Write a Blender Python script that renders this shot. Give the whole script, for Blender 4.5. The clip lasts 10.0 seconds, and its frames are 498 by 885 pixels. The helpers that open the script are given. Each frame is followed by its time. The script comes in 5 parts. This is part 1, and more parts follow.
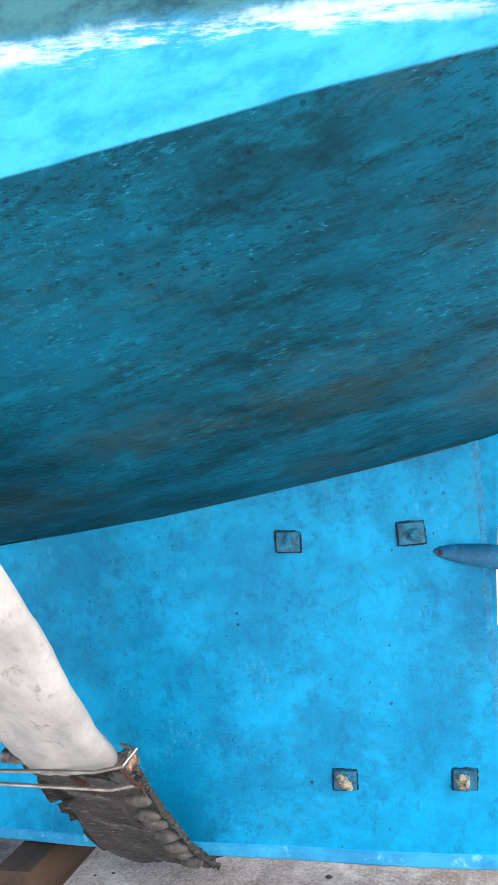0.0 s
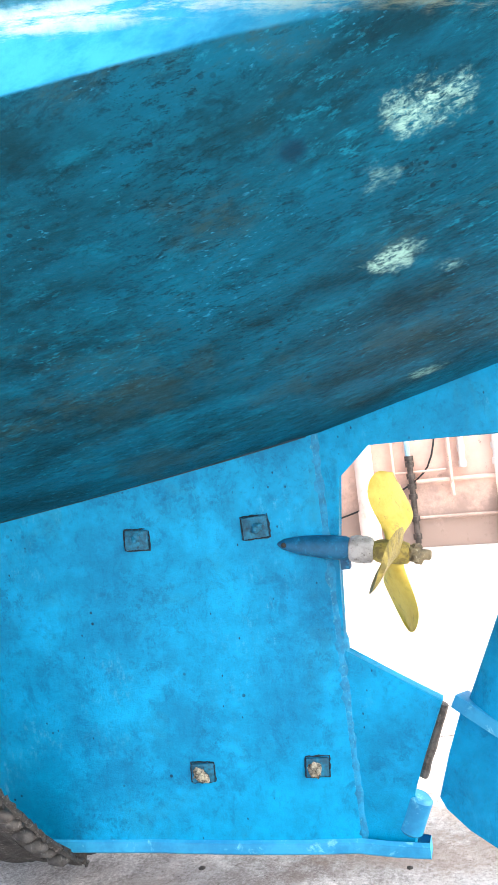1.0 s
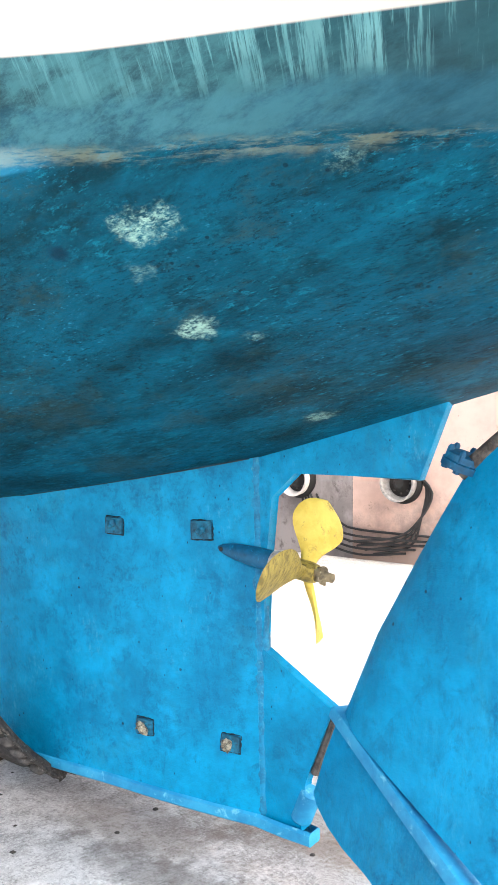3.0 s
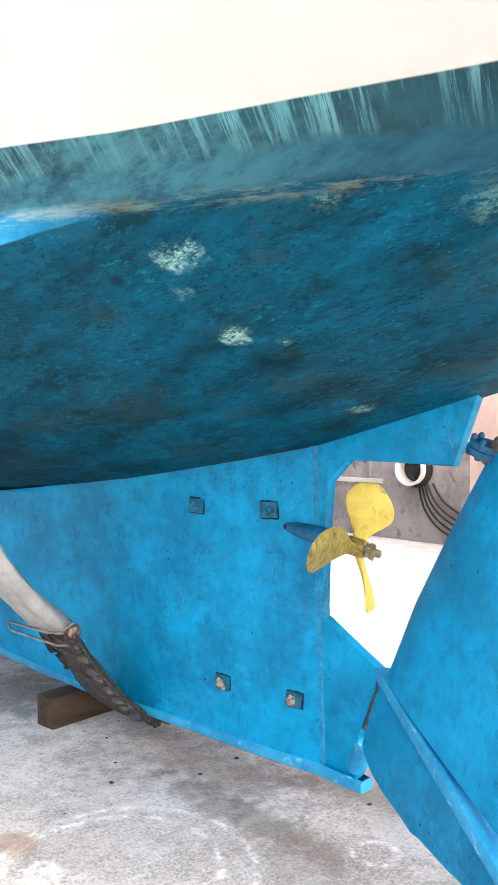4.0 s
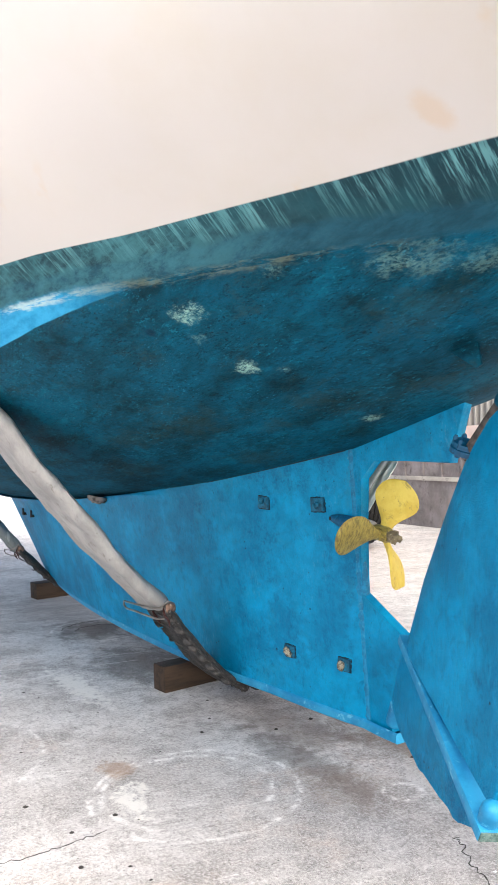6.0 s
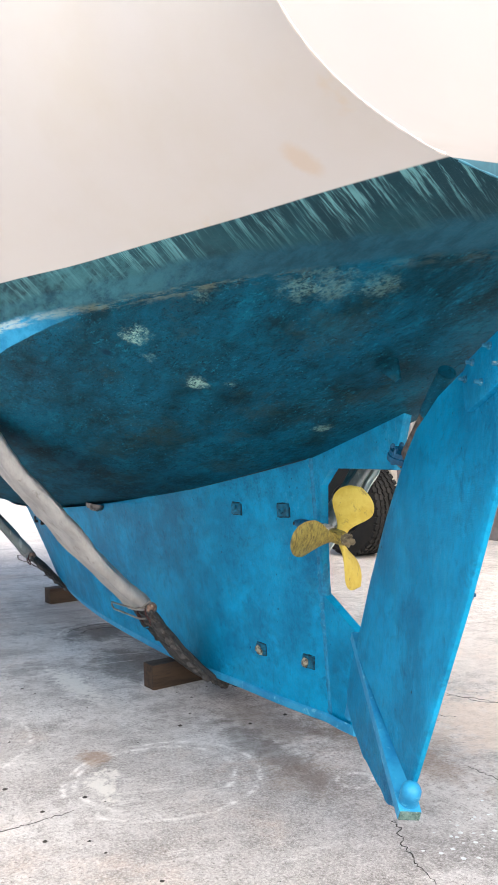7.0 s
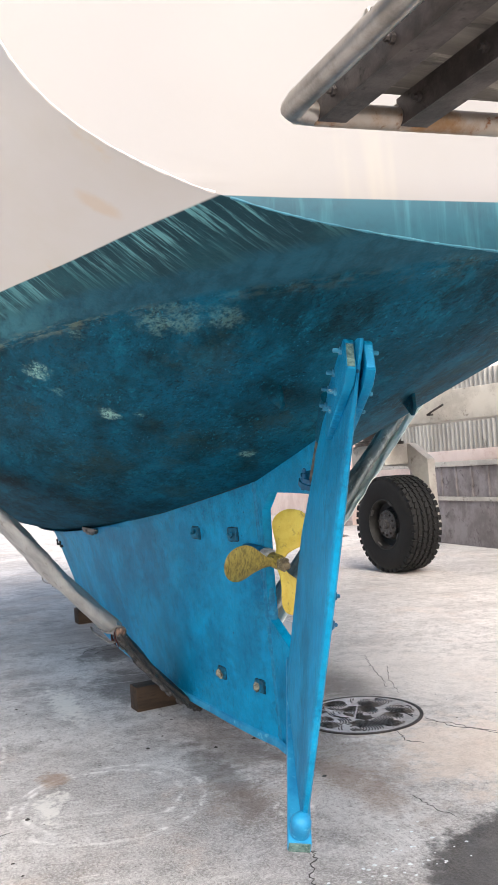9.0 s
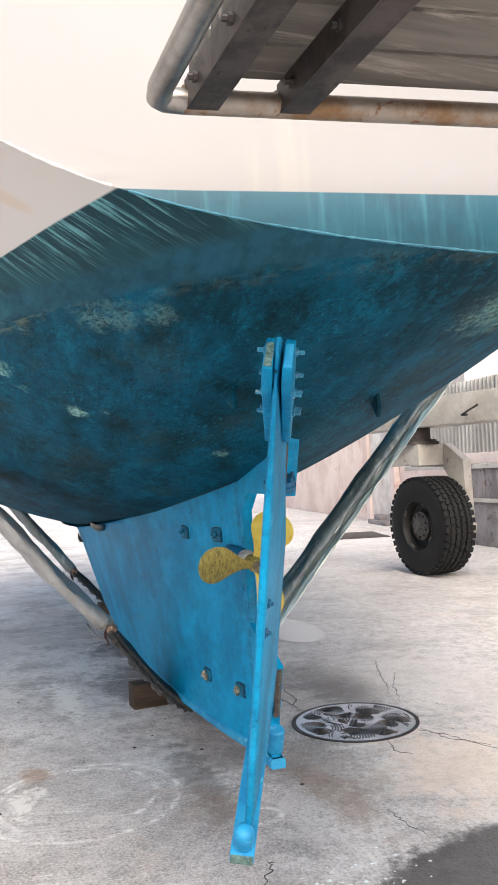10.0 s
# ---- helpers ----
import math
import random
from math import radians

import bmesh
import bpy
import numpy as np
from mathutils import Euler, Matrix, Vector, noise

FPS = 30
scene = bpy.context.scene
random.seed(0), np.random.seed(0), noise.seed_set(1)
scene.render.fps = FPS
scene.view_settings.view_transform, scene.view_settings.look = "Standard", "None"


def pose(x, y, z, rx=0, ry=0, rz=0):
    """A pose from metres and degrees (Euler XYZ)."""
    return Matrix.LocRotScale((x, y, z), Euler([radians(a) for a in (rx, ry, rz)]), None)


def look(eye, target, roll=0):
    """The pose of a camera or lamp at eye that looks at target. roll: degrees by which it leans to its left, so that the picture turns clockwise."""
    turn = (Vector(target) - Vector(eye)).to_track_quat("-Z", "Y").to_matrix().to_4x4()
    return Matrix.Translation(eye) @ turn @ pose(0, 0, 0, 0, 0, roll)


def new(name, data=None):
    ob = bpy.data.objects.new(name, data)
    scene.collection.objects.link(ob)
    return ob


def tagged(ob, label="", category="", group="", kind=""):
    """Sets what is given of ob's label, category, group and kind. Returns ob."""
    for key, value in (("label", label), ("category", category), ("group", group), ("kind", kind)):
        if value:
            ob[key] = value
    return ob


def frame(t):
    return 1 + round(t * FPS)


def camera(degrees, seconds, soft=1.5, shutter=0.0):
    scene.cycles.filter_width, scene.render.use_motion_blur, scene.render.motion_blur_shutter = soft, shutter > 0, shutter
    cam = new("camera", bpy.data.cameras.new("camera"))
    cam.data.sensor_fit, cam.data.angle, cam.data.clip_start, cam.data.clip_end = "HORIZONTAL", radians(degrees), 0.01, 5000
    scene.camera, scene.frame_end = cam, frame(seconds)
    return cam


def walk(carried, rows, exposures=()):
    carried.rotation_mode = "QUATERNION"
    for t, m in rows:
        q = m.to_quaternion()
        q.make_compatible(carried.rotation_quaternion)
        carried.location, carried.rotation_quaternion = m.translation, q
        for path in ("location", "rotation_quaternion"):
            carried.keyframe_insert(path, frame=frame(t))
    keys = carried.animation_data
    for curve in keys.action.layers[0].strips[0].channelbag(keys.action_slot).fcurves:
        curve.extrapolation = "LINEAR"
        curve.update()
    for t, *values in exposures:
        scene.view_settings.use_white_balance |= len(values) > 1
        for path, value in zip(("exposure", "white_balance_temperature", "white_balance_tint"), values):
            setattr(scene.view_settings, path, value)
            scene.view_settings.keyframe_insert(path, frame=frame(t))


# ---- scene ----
cam = camera(34.3, 10.0)
PATH = [
    (0, (-0.144, -2.246, 1.32), (-0.756, -0.342, 1.33), -4.8),
    (0.5, (-0.007, -2.231, 1.297), (-0.578, -0.315, 1.273), -6.0),
    (1, (0.214, -2.157, 1.297), (-0.351, -0.238, 1.284), -6.8),
    (1.5, (0.461, -2.136, 1.301), (-0.235, -0.261, 1.285), -5.5),
    (2, (0.729, -2.13, 1.322), (-0.081, -0.301, 1.283), -3.8),
    (2.2, (0.804, -2.106, 1.314), (-0.034, -0.29, 1.269), -3.6),
    (3.3, (1.283, -2.092, 1.342), (0.015, -0.545, 1.369), 1.2),
    (3.5, (1.352, -2.133, 1.343), (0.011, -0.65, 1.379), 1.1),
    (4, (1.554, -2.186, 1.334), (0.158, -0.754, 1.307), 0.1),
    (4.5, (1.781, -2.206, 1.34), (0.304, -0.859, 1.305), -0.7),
    (5, (1.999, -2.194, 1.339), (0.421, -0.966, 1.32), -1.2),
    (5.2, (2.052, -2.207, 1.331), (0.449, -1.011, 1.32), -1.5),
    (6.3, (2.395, -2.198, 1.33), (0.711, -1.12, 1.333), -2.1),
    (6.5, (2.455, -2.171, 1.326), (0.76, -1.109, 1.335), -2.2),
    (7, (2.657, -2.06, 1.316), (0.939, -1.036, 1.343), -2.3),
    (7.5, (2.78, -1.962, 1.326), (1.043, -0.972, 1.374), -2.9),
    (8, (2.824, -1.831, 1.323), (1.068, -0.875, 1.391), -3.5),
    (8.5, (2.872, -1.684, 1.327), (1.092, -0.776, 1.403), -3.9),
    (9, (2.974, -1.512, 1.332), (1.159, -0.677, 1.404), -3.8),
    (9.5, (3.037, -1.357, 1.328), (1.187, -0.599, 1.389), -3.4),
    (10, (3.041, -1.183, 1.328), (1.169, -0.482, 1.4), -2.8),
]
walk(cam, [(t, look(eye, target, roll)) for t, eye, target, roll in PATH],
     exposures=[(t, e, 6420, 8) for t, e in ((0, 1.75), (1, 1.75), (2, 1.65), (3.5, 1.4), (5, 1.1), (6.5, 0.8), (8, 0.6), (10, 0.5))])

# ---- world, light ----
world = bpy.data.worlds.new("sky")
scene.world = world
world.use_nodes = True
wn = world.node_tree.nodes
sky = wn.new("ShaderNodeTexSky")
sky.sky_type = "NISHITA"
sky.sun_disc = False
sky.sun_elevation = radians(46)
sky.sun_rotation = radians(98)
sky.air_density, sky.dust_density, sky.ozone_density = 1.0, 6.0, 1.0
wn["Background"].inputs[1].default_value = 0.15
world.node_tree.links.new(sky.outputs[0], wn["Background"].inputs[0])

sun = new("sun", bpy.data.lights.new("sun", "SUN"))
sun.data.energy, sun.data.angle, sun.data.color = 2.5, radians(90), (1.0, 0.97, 0.95)
sun.matrix_world = look((0, 0, 10), (-5.2, 0.75, 4.4))


# ---- materials ----
def srgb(h):
    v = [int(h[i:i + 2], 16) / 255 for i in (0, 2, 4)]
    return tuple(c / 12.92 if c <= 0.04045 else ((c + 0.055) / 1.055) ** 2.4 for c in v) + (1.0,)


class Mat:
    """A small builder round one principled material."""

    def __init__(self, name, rough=0.6, metal=0.0, spec=0.5):
        self.m = bpy.data.materials.new(name)
        self.m.use_nodes = True
        self.t = self.m.node_tree
        self.b = self.t.nodes["Principled BSDF"]
        self.b.inputs["Roughness"].default_value = rough
        self.b.inputs["Metallic"].default_value = metal
        self.b.inputs["Specular IOR Level"].default_value = spec
        self.co = self.t.nodes.new("ShaderNodeTexCoord")

    def link(self, a, b):
        self.t.links.new(a, b)

    def put(self, name, value):
        if isinstance(value, (int, float, tuple)):
            self.b.inputs[name].default_value = value
        else:
            self.link(value, self.b.inputs[name])
        return self

    def space(self, scale=(1, 1, 1), rot=(0, 0, 0), where="Object"):
        r = self.t.nodes.new("ShaderNodeMapping")
        r.inputs["Rotation"].default_value = rot
        self.link(self.co.outputs[where], r.inputs[0])
        n = self.t.nodes.new("ShaderNodeMapping")
        n.inputs["Scale"].default_value = scale
        self.link(r.outputs[0], n.inputs[0])
        return n.outputs[0]

    def noise(self, scale, detail=6, rough=0.6, vec=None, dist=0.0):
        n = self.t.nodes.new("ShaderNodeTexNoise")
        n.inputs["Scale"].default_value = scale
        n.inputs["Detail"].default_value = detail
        n.inputs["Roughness"].default_value = rough
        n.inputs["Distortion"].default_value = dist
        self.link(vec or self.co.outputs["Object"], n.inputs["Vector"])
        return n.outputs["Fac"]

    def voronoi(self, scale, vec=None, feature="F1"):
        n = self.t.nodes.new("ShaderNodeTexVoronoi")
        n.feature = feature
        n.inputs["Scale"].default_value = scale
        self.link(vec or self.co.outputs["Object"], n.inputs["Vector"])
        return n.outputs["Distance"]

    def ramp(self, fac, lo, hi, a=0.0, b=1.0):
        n = self.t.nodes.new("ShaderNodeMapRange")
        n.interpolation_type = "SMOOTHSTEP"
        self.link(fac, n.inputs[0])
        for i, v in zip((1, 2, 3, 4), (lo, hi, a, b)):
            n.inputs[i].default_value = v
        return n.outputs[0]

    def math(self, op, a, b=0.0):
        n = self.t.nodes.new("ShaderNodeMath")
        n.operation = op
        for i, v in enumerate((a, b)):
            if isinstance(v, (int, float)):
                n.inputs[i].default_value = v
            else:
                self.link(v, n.inputs[i])
        return n.outputs[0]

    def mix(self, fac, a, b, mode="MIX"):
        n = self.t.nodes.new("ShaderNodeMix")
        n.data_type = "RGBA"
        n.blend_type = mode
        for i, v in ((0, fac), (6, a), (7, b)):
            if isinstance(v, (int, float, tuple)):
                n.inputs[i].default_value = v
            else:
                self.link(v, n.inputs[i])
        return n.outputs[2]

    def xyz(self, vec=None):
        n = self.t.nodes.new("ShaderNodeSeparateXYZ")
        self.link(vec or self.co.outputs["Object"], n.inputs[0])
        return n.outputs

    def bump(self, height, strength=0.3, dist=0.002):
        n = self.t.nodes.new("ShaderNodeBump")
        n.inputs["Strength"].default_value = strength
        n.inputs["Distance"].default_value = dist
        self.link(height, n.inputs["Height"])
        self.link(n.outputs[0], self.b.inputs["Normal"])
        return self

    def blob(self, cx, cy, cz, rx, ry, rz, rag=0.35, scale=9):
        """A ragged patch round a place."""
        n = self.t.nodes.new("ShaderNodeMapping")
        n.vector_type = "TEXTURE"
        n.inputs["Location"].default_value = (cx, cy, cz)
        n.inputs["Scale"].default_value = (rx, ry, rz)
        self.link(self.co.outputs["Object"], n.inputs[0])
        d = self.t.nodes.new("ShaderNodeVectorMath")
        d.operation = "LENGTH"
        self.link(n.outputs[0], d.inputs[0])
        e = self.math("ADD", d.outputs["Value"], self.math("MULTIPLY", self.math("SUBTRACT", self.noise(scale, 10, 0.78), 0.5), rag * 7))
        return self.ramp(e, 0.45, 1.35, 1.0, 0.0)

    def rand(self):
        n = self.t.nodes.new("ShaderNodeObjectInfo")
        return n.outputs["Random"]


# keel and rudder blue, brighter than the hull bottom: their side light put in
BLUE = srgb("009fd2")
BLUE_DEEP = srgb("017ba8")
BLUE_PALE = srgb("0caee6")


def make_hull():
    k = Mat("hull_paint", 0.6, 0.0, 0.12)
    x, y, z = k.xyz()
    line = k.math("SUBTRACT", z, 1.906)
    wob = k.math("MULTIPLY", k.math("SUBTRACT", k.noise(7, 6, 0.7), 0.5), 0.045)
    raw = k.math("ADD", line, wob)
    rough_line = k.math("SUBTRACT", raw, k.ramp(x, 0.5, 1.3, 0.025, 0.0))
    # bottom paint: clouds, brown bloom, dark freckles, pits, pale scuffs
    long = k.space((0.75, 2.0, 2.0), (0, 0, 0.12))
    # base far darker than the keel blue: underside shade put into the paint
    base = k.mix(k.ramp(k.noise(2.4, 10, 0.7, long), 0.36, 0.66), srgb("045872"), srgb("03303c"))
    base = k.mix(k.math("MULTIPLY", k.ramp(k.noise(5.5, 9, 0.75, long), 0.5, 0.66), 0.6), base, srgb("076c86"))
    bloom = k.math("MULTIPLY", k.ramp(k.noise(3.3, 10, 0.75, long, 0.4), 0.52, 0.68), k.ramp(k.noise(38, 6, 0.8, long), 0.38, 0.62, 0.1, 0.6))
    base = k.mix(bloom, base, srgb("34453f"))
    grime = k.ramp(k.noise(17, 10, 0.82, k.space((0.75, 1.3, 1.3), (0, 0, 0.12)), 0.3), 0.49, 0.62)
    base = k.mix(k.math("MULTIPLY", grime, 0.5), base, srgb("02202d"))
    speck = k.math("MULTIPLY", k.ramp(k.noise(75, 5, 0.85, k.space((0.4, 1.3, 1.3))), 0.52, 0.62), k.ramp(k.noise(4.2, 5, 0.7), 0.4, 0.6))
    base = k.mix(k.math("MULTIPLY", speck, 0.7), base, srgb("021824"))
    sheen = k.math("MULTIPLY", k.ramp(k.noise(48, 6, 0.8, k.space((0.5, 1.4, 1.4), (0, 0, 0.12))), 0.54, 0.66), k.ramp(k.noise(3.1, 5, 0.7, k.space((1, 1, 1), (0.6, 0, 0))), 0.42, 0.62))
    base = k.mix(k.math("MULTIPLY", sheen, 0.55), base, srgb("178aa6"))
    fleck = k.math("MULTIPLY", k.ramp(k.noise(120, 3, 0.7, k.space((0.45, 1, 1))), 0.6, 0.7), k.ramp(k.noise(6, 4, 0.6), 0.45, 0.65))
    base = k.mix(k.math("MULTIPLY", fleck, 0.6), base, srgb("3690b4"))
    pits = k.math("MULTIPLY", k.ramp(k.voronoi(30), 0.1, 0.17, 1.0, 0.0), k.ramp(k.noise(4.5, 3), 0.47, 0.58))
    base = k.mix(k.math("MULTIPLY", pits, 0.75), base, srgb("0a2434"))
    brush = k.ramp(k.noise(95, 6, 0.85, k.space((0.5, 1, 1))), 0.42, 0.55)
    for cx, cy, cz, r, f in ((0.10, -0.745, 1.56, 0.035, 0.85), (0.19, -0.66, 1.54, 0.025, 0.7), (0.20, -1.02, 1.70, 0.045, 0.9), (0.12, -0.93, 1.64, 0.03, 0.4), (0.36, -1.0, 1.71, 0.03, 0.45),
                             (0.57, -0.97, 1.755, 0.032, 0.5), (0.92, -0.75, 1.74, 0.06, 0.22), (0.84, -0.80, 1.745, 0.05, 0.24), (1.02, -0.66, 1.735, 0.045, 0.2), (0.09, -0.2, 1.405, 0.03, 0.5), (1.33, 0.2, 1.73, 0.12, 0.4)):
        m = k.math("MULTIPLY", k.blob(cx, cy, cz, r * 1.4, r, r, 0.5, 18), brush)
        base = k.mix(k.math("MULTIPLY", m, f), base, srgb("a6d3c6"))
    for cx, cy, cz, r in ((0.896, -0.943, 1.808, 0.009), (0.915, -0.935, 1.803, 0.005), (1.20, -0.80, 1.845, 0.005)):
        base = k.mix(k.blob(cx, cy, cz, r, r, r, 0.12, 60), base, srgb("e6efee"))
    base = k.mix(k.math("MULTIPLY", k.blob(0.0, -1.043, 1.683, 0.022, 0.022, 0.022, 0.15, 40), 0.8), base, srgb("0a2c42"))
    for cx, cy, cz, r in ((-0.2, -0.42, 1.38, 0.05), (-0.45, -0.62, 1.44, 0.1), (1.35, 0.3, 1.74, 0.1), (0.75, -0.6, 1.67, 0.1), (-0.9, -0.7, 1.4, 0.1), (-0.6, -0.25, 1.27, 0.08), (0.1, -0.45, 1.45, 0.07), (0.45, -0.25, 1.5, 0.06), (-1.3, -0.5, 1.25, 0.12), (0.95, 0.2, 1.68, 0.09)):
        base = k.mix(k.math("MULTIPLY", k.blob(cx, cy, cz, r * 1.7, r, r, 0.9, 16), 0.22), base, srgb("3f4a3c"))
    # pale belt just under the waterline, forward: side light put into its colour
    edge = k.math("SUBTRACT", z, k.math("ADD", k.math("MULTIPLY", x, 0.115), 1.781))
    lit_belt = k.math("MULTIPLY", k.ramp(k.math("ADD", edge, k.math("MULTIPLY", wob, 0.1)), -0.0018, 0.0022), k.ramp(x, -0.2, 0.2, 1.0, 0.0))
    base = k.mix(k.math("MULTIPLY", lit_belt, 0.9), base, k.mix(k.ramp(k.noise(9, 7, 0.7, long), 0.4, 0.65), srgb("44b6e8"), srgb("2698d0")))
    # waterline stripe with pale runs
    runs = k.noise(40, 6, 0.75, k.space((1.0, 0.06, 0.06), (0, 0, -0.36)), 0.1)
    fade = k.ramp(line, -0.075, -0.01, 0.25, 1.0)
    teal = k.mix(k.math("MULTIPLY", k.math("MULTIPLY", k.ramp(runs, 0.49, 0.6), k.math("MULTIPLY", fade, k.ramp(k.noise(4, 3), 0.35, 0.6, 0.35, 1.0))), 0.85), srgb("203f49"), srgb("78b4ba"))
    teal = k.mix(k.ramp(k.noise(5, 6, 0.65), 0.4, 0.7, 0.0, 0.45), teal, srgb("2f6670"))
    green = k.mix(k.ramp(k.noise(11, 7, 0.7, long), 0.4, 0.66), srgb("27586a"), srgb("1f4857"))
    teal = k.mix(k.ramp(rough_line, -0.085, -0.065), green, teal)
    # stripe paler towards the bow: stronger light there mixed into the teal
    paler = k.math("MULTIPLY", k.ramp(x, 0.2, 1.0, 0.42, 0.0), k.ramp(k.noise(7, 7, 0.75, long), 0.36, 0.6))
    teal = k.mix(paler, teal, srgb("5c9da6"))
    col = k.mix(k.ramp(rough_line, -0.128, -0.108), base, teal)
    tide = k.math("MULTIPLY", k.ramp(rough_line, -0.146, -0.13), k.ramp(rough_line, -0.126, -0.112, 1.0, 0.0))
    tide = k.math("MULTIPLY", k.math("MULTIPLY", tide, k.ramp(x, 0.5, 1.1, 1.0, 0.25)), k.ramp(k.noise(5, 6, 0.75, k.space((1.0, 2.5, 9.0), (0, 0, -0.36))), 0.44, 0.58))
    col = k.mix(k.math("MULTIPLY", tide, k.ramp(x, -0.3, 0.2, 0.7, 0.26)), col, k.mix(k.ramp(x, -0.25, 0.15), srgb("d9ece4"), srgb("b2b898")))
    # gelcoat above
    gel = k.mix(k.ramp(k.noise(1.3, 5, 0.6), 0.4, 0.7), srgb("d4d0cc"), srgb("d0cac0"))
    rust = k.math("MULTIPLY", k.ramp(k.noise(5, 4, 0.6, k.space((1, 1, 0.2))), 0.6, 0.75), k.ramp(line, 0.0, 0.25, 1.0, 0.0))
    gel = k.mix(k.math("MULTIPLY", rust, 0.5), gel, srgb("d8b067"))
    gel = k.mix(k.math("MULTIPLY", k.blob(1.22, -1.04, 1.95, 0.03, 0.05, 0.09, 0.25, 9), 0.22), gel, srgb("d3a24a"))
    top = k.ramp(line, -0.0015, 0.0015)
    col = k.mix(top, col, gel)
    k.put("Base Color", col)
    k.put("Roughness", k.mix(top, (0.66, 0.66, 0.66, 1), (0.3, 0.3, 0.3, 1)))
    grain = k.math("ADD", k.math("MULTIPLY", k.noise(90, 5, 0.75, k.space((0.6, 1, 1))), 1.0), k.noise(12, 6, 0.65))
    k.bump(k.math("MULTIPLY", grain, k.ramp(line, -0.02, 0.0, 1.0, 0.05)), 0.5, 0.005)
    return k.m


def make_blue(name="antifouling"):
    k = Mat(name, 0.5, 0.0, 0.22)
    col = k.mix(k.ramp(k.noise(2.4, 10, 0.72), 0.34, 0.64), BLUE, BLUE_DEEP)
    col = k.mix(k.math("MULTIPLY", k.ramp(k.noise(6, 9, 0.75), 0.5, 0.68), 0.5), col, BLUE_PALE)
    col = k.mix(k.math("MULTIPLY", k.ramp(k.noise(3.4, 9, 0.74, k.space((1, 1, 0.6)), 0.5), 0.54, 0.7), 0.32), col, srgb("36727c"))
    pits = k.math("MULTIPLY", k.ramp(k.voronoi(13), 0.05, 0.085, 1.0, 0.0), k.ramp(k.noise(2.3, 2), 0.5, 0.56))
    col = k.mix(k.math("MULTIPLY", pits, 0.9), col, srgb("0b2334"))
    col = k.mix(k.math("MULTIPLY", k.ramp(k.noise(48, 8, 0.85), 0.52, 0.66), 0.35), col, srgb("05587c"))
    dirt = k.math("MULTIPLY", k.ramp(k.noise(2.7, 6, 0.65), 0.48, 0.62), k.ramp(k.noise(26, 8, 0.82), 0.5, 0.6))
    col = k.mix(k.math("MULTIPLY", dirt, 0.4), col, srgb("083e60"))
    worn = k.math("MULTIPLY", k.ramp(k.noise(1.9, 6, 0.7), 0.54, 0.7), k.ramp(k.noise(70, 6, 0.8, k.space((1, 1, 0.4))), 0.52, 0.62))
    col = k.mix(k.math("MULTIPLY", worn, 0.32), col, srgb("86c6e2"))
    mottle = k.ramp(k.noise(15, 10, 0.82, k.space((1, 1, 0.7)), 0.4), 0.5, 0.64)
    col = k.mix(k.math("MULTIPLY", mottle, 0.46), col, srgb("035a86"))
    chalk = k.math("MULTIPLY", k.ramp(k.noise(1.5, 6, 0.7, k.space((1, 1, 0.8), (0.4, 0, 0))), 0.5, 0.66), k.ramp(k.noise(30, 9, 0.85, k.space((1.4, 1.4, 0.5))), 0.46, 0.62))
    col = k.mix(k.math("MULTIPLY", chalk, 0.4), col, srgb("35b4e2"))
    nicks = k.math("MULTIPLY", k.ramp(k.voronoi(34, k.space((1, 1, 0.6))), 0.05, 0.1, 1.0, 0.0), k.ramp(k.noise(3.7, 4, 0.6), 0.52, 0.58))
    col = k.mix(k.math("MULTIPLY", nicks, 0.8), col, srgb("062a40"))
    k.put("Base Color", col)
    k.bump(k.math("ADD", k.noise(85, 5, 0.8), k.noise(9, 6, 0.7)), 0.45, 0.005)
    return k.m


def make_simple(name, c1, c2, scale=8, rough=0.6, metal=0.0, bump=0.2, c3=None, stretch=(1, 1, 1)):
    k = Mat(name, rough, metal)
    v = k.space(stretch)
    col = k.mix(k.ramp(k.noise(scale, 8, 0.68, v), 0.38, 0.64), srgb(c1), srgb(c2))
    if c3:
        col = k.mix(k.ramp(k.noise(scale * 2.7, 6, 0.72, v, 0.4), 0.55, 0.7), col, srgb(c3))
    k.put("Base Color", col)
    k.bump(k.noise(scale * 7, 5, 0.7, v), bump, 0.003)
    return k.m


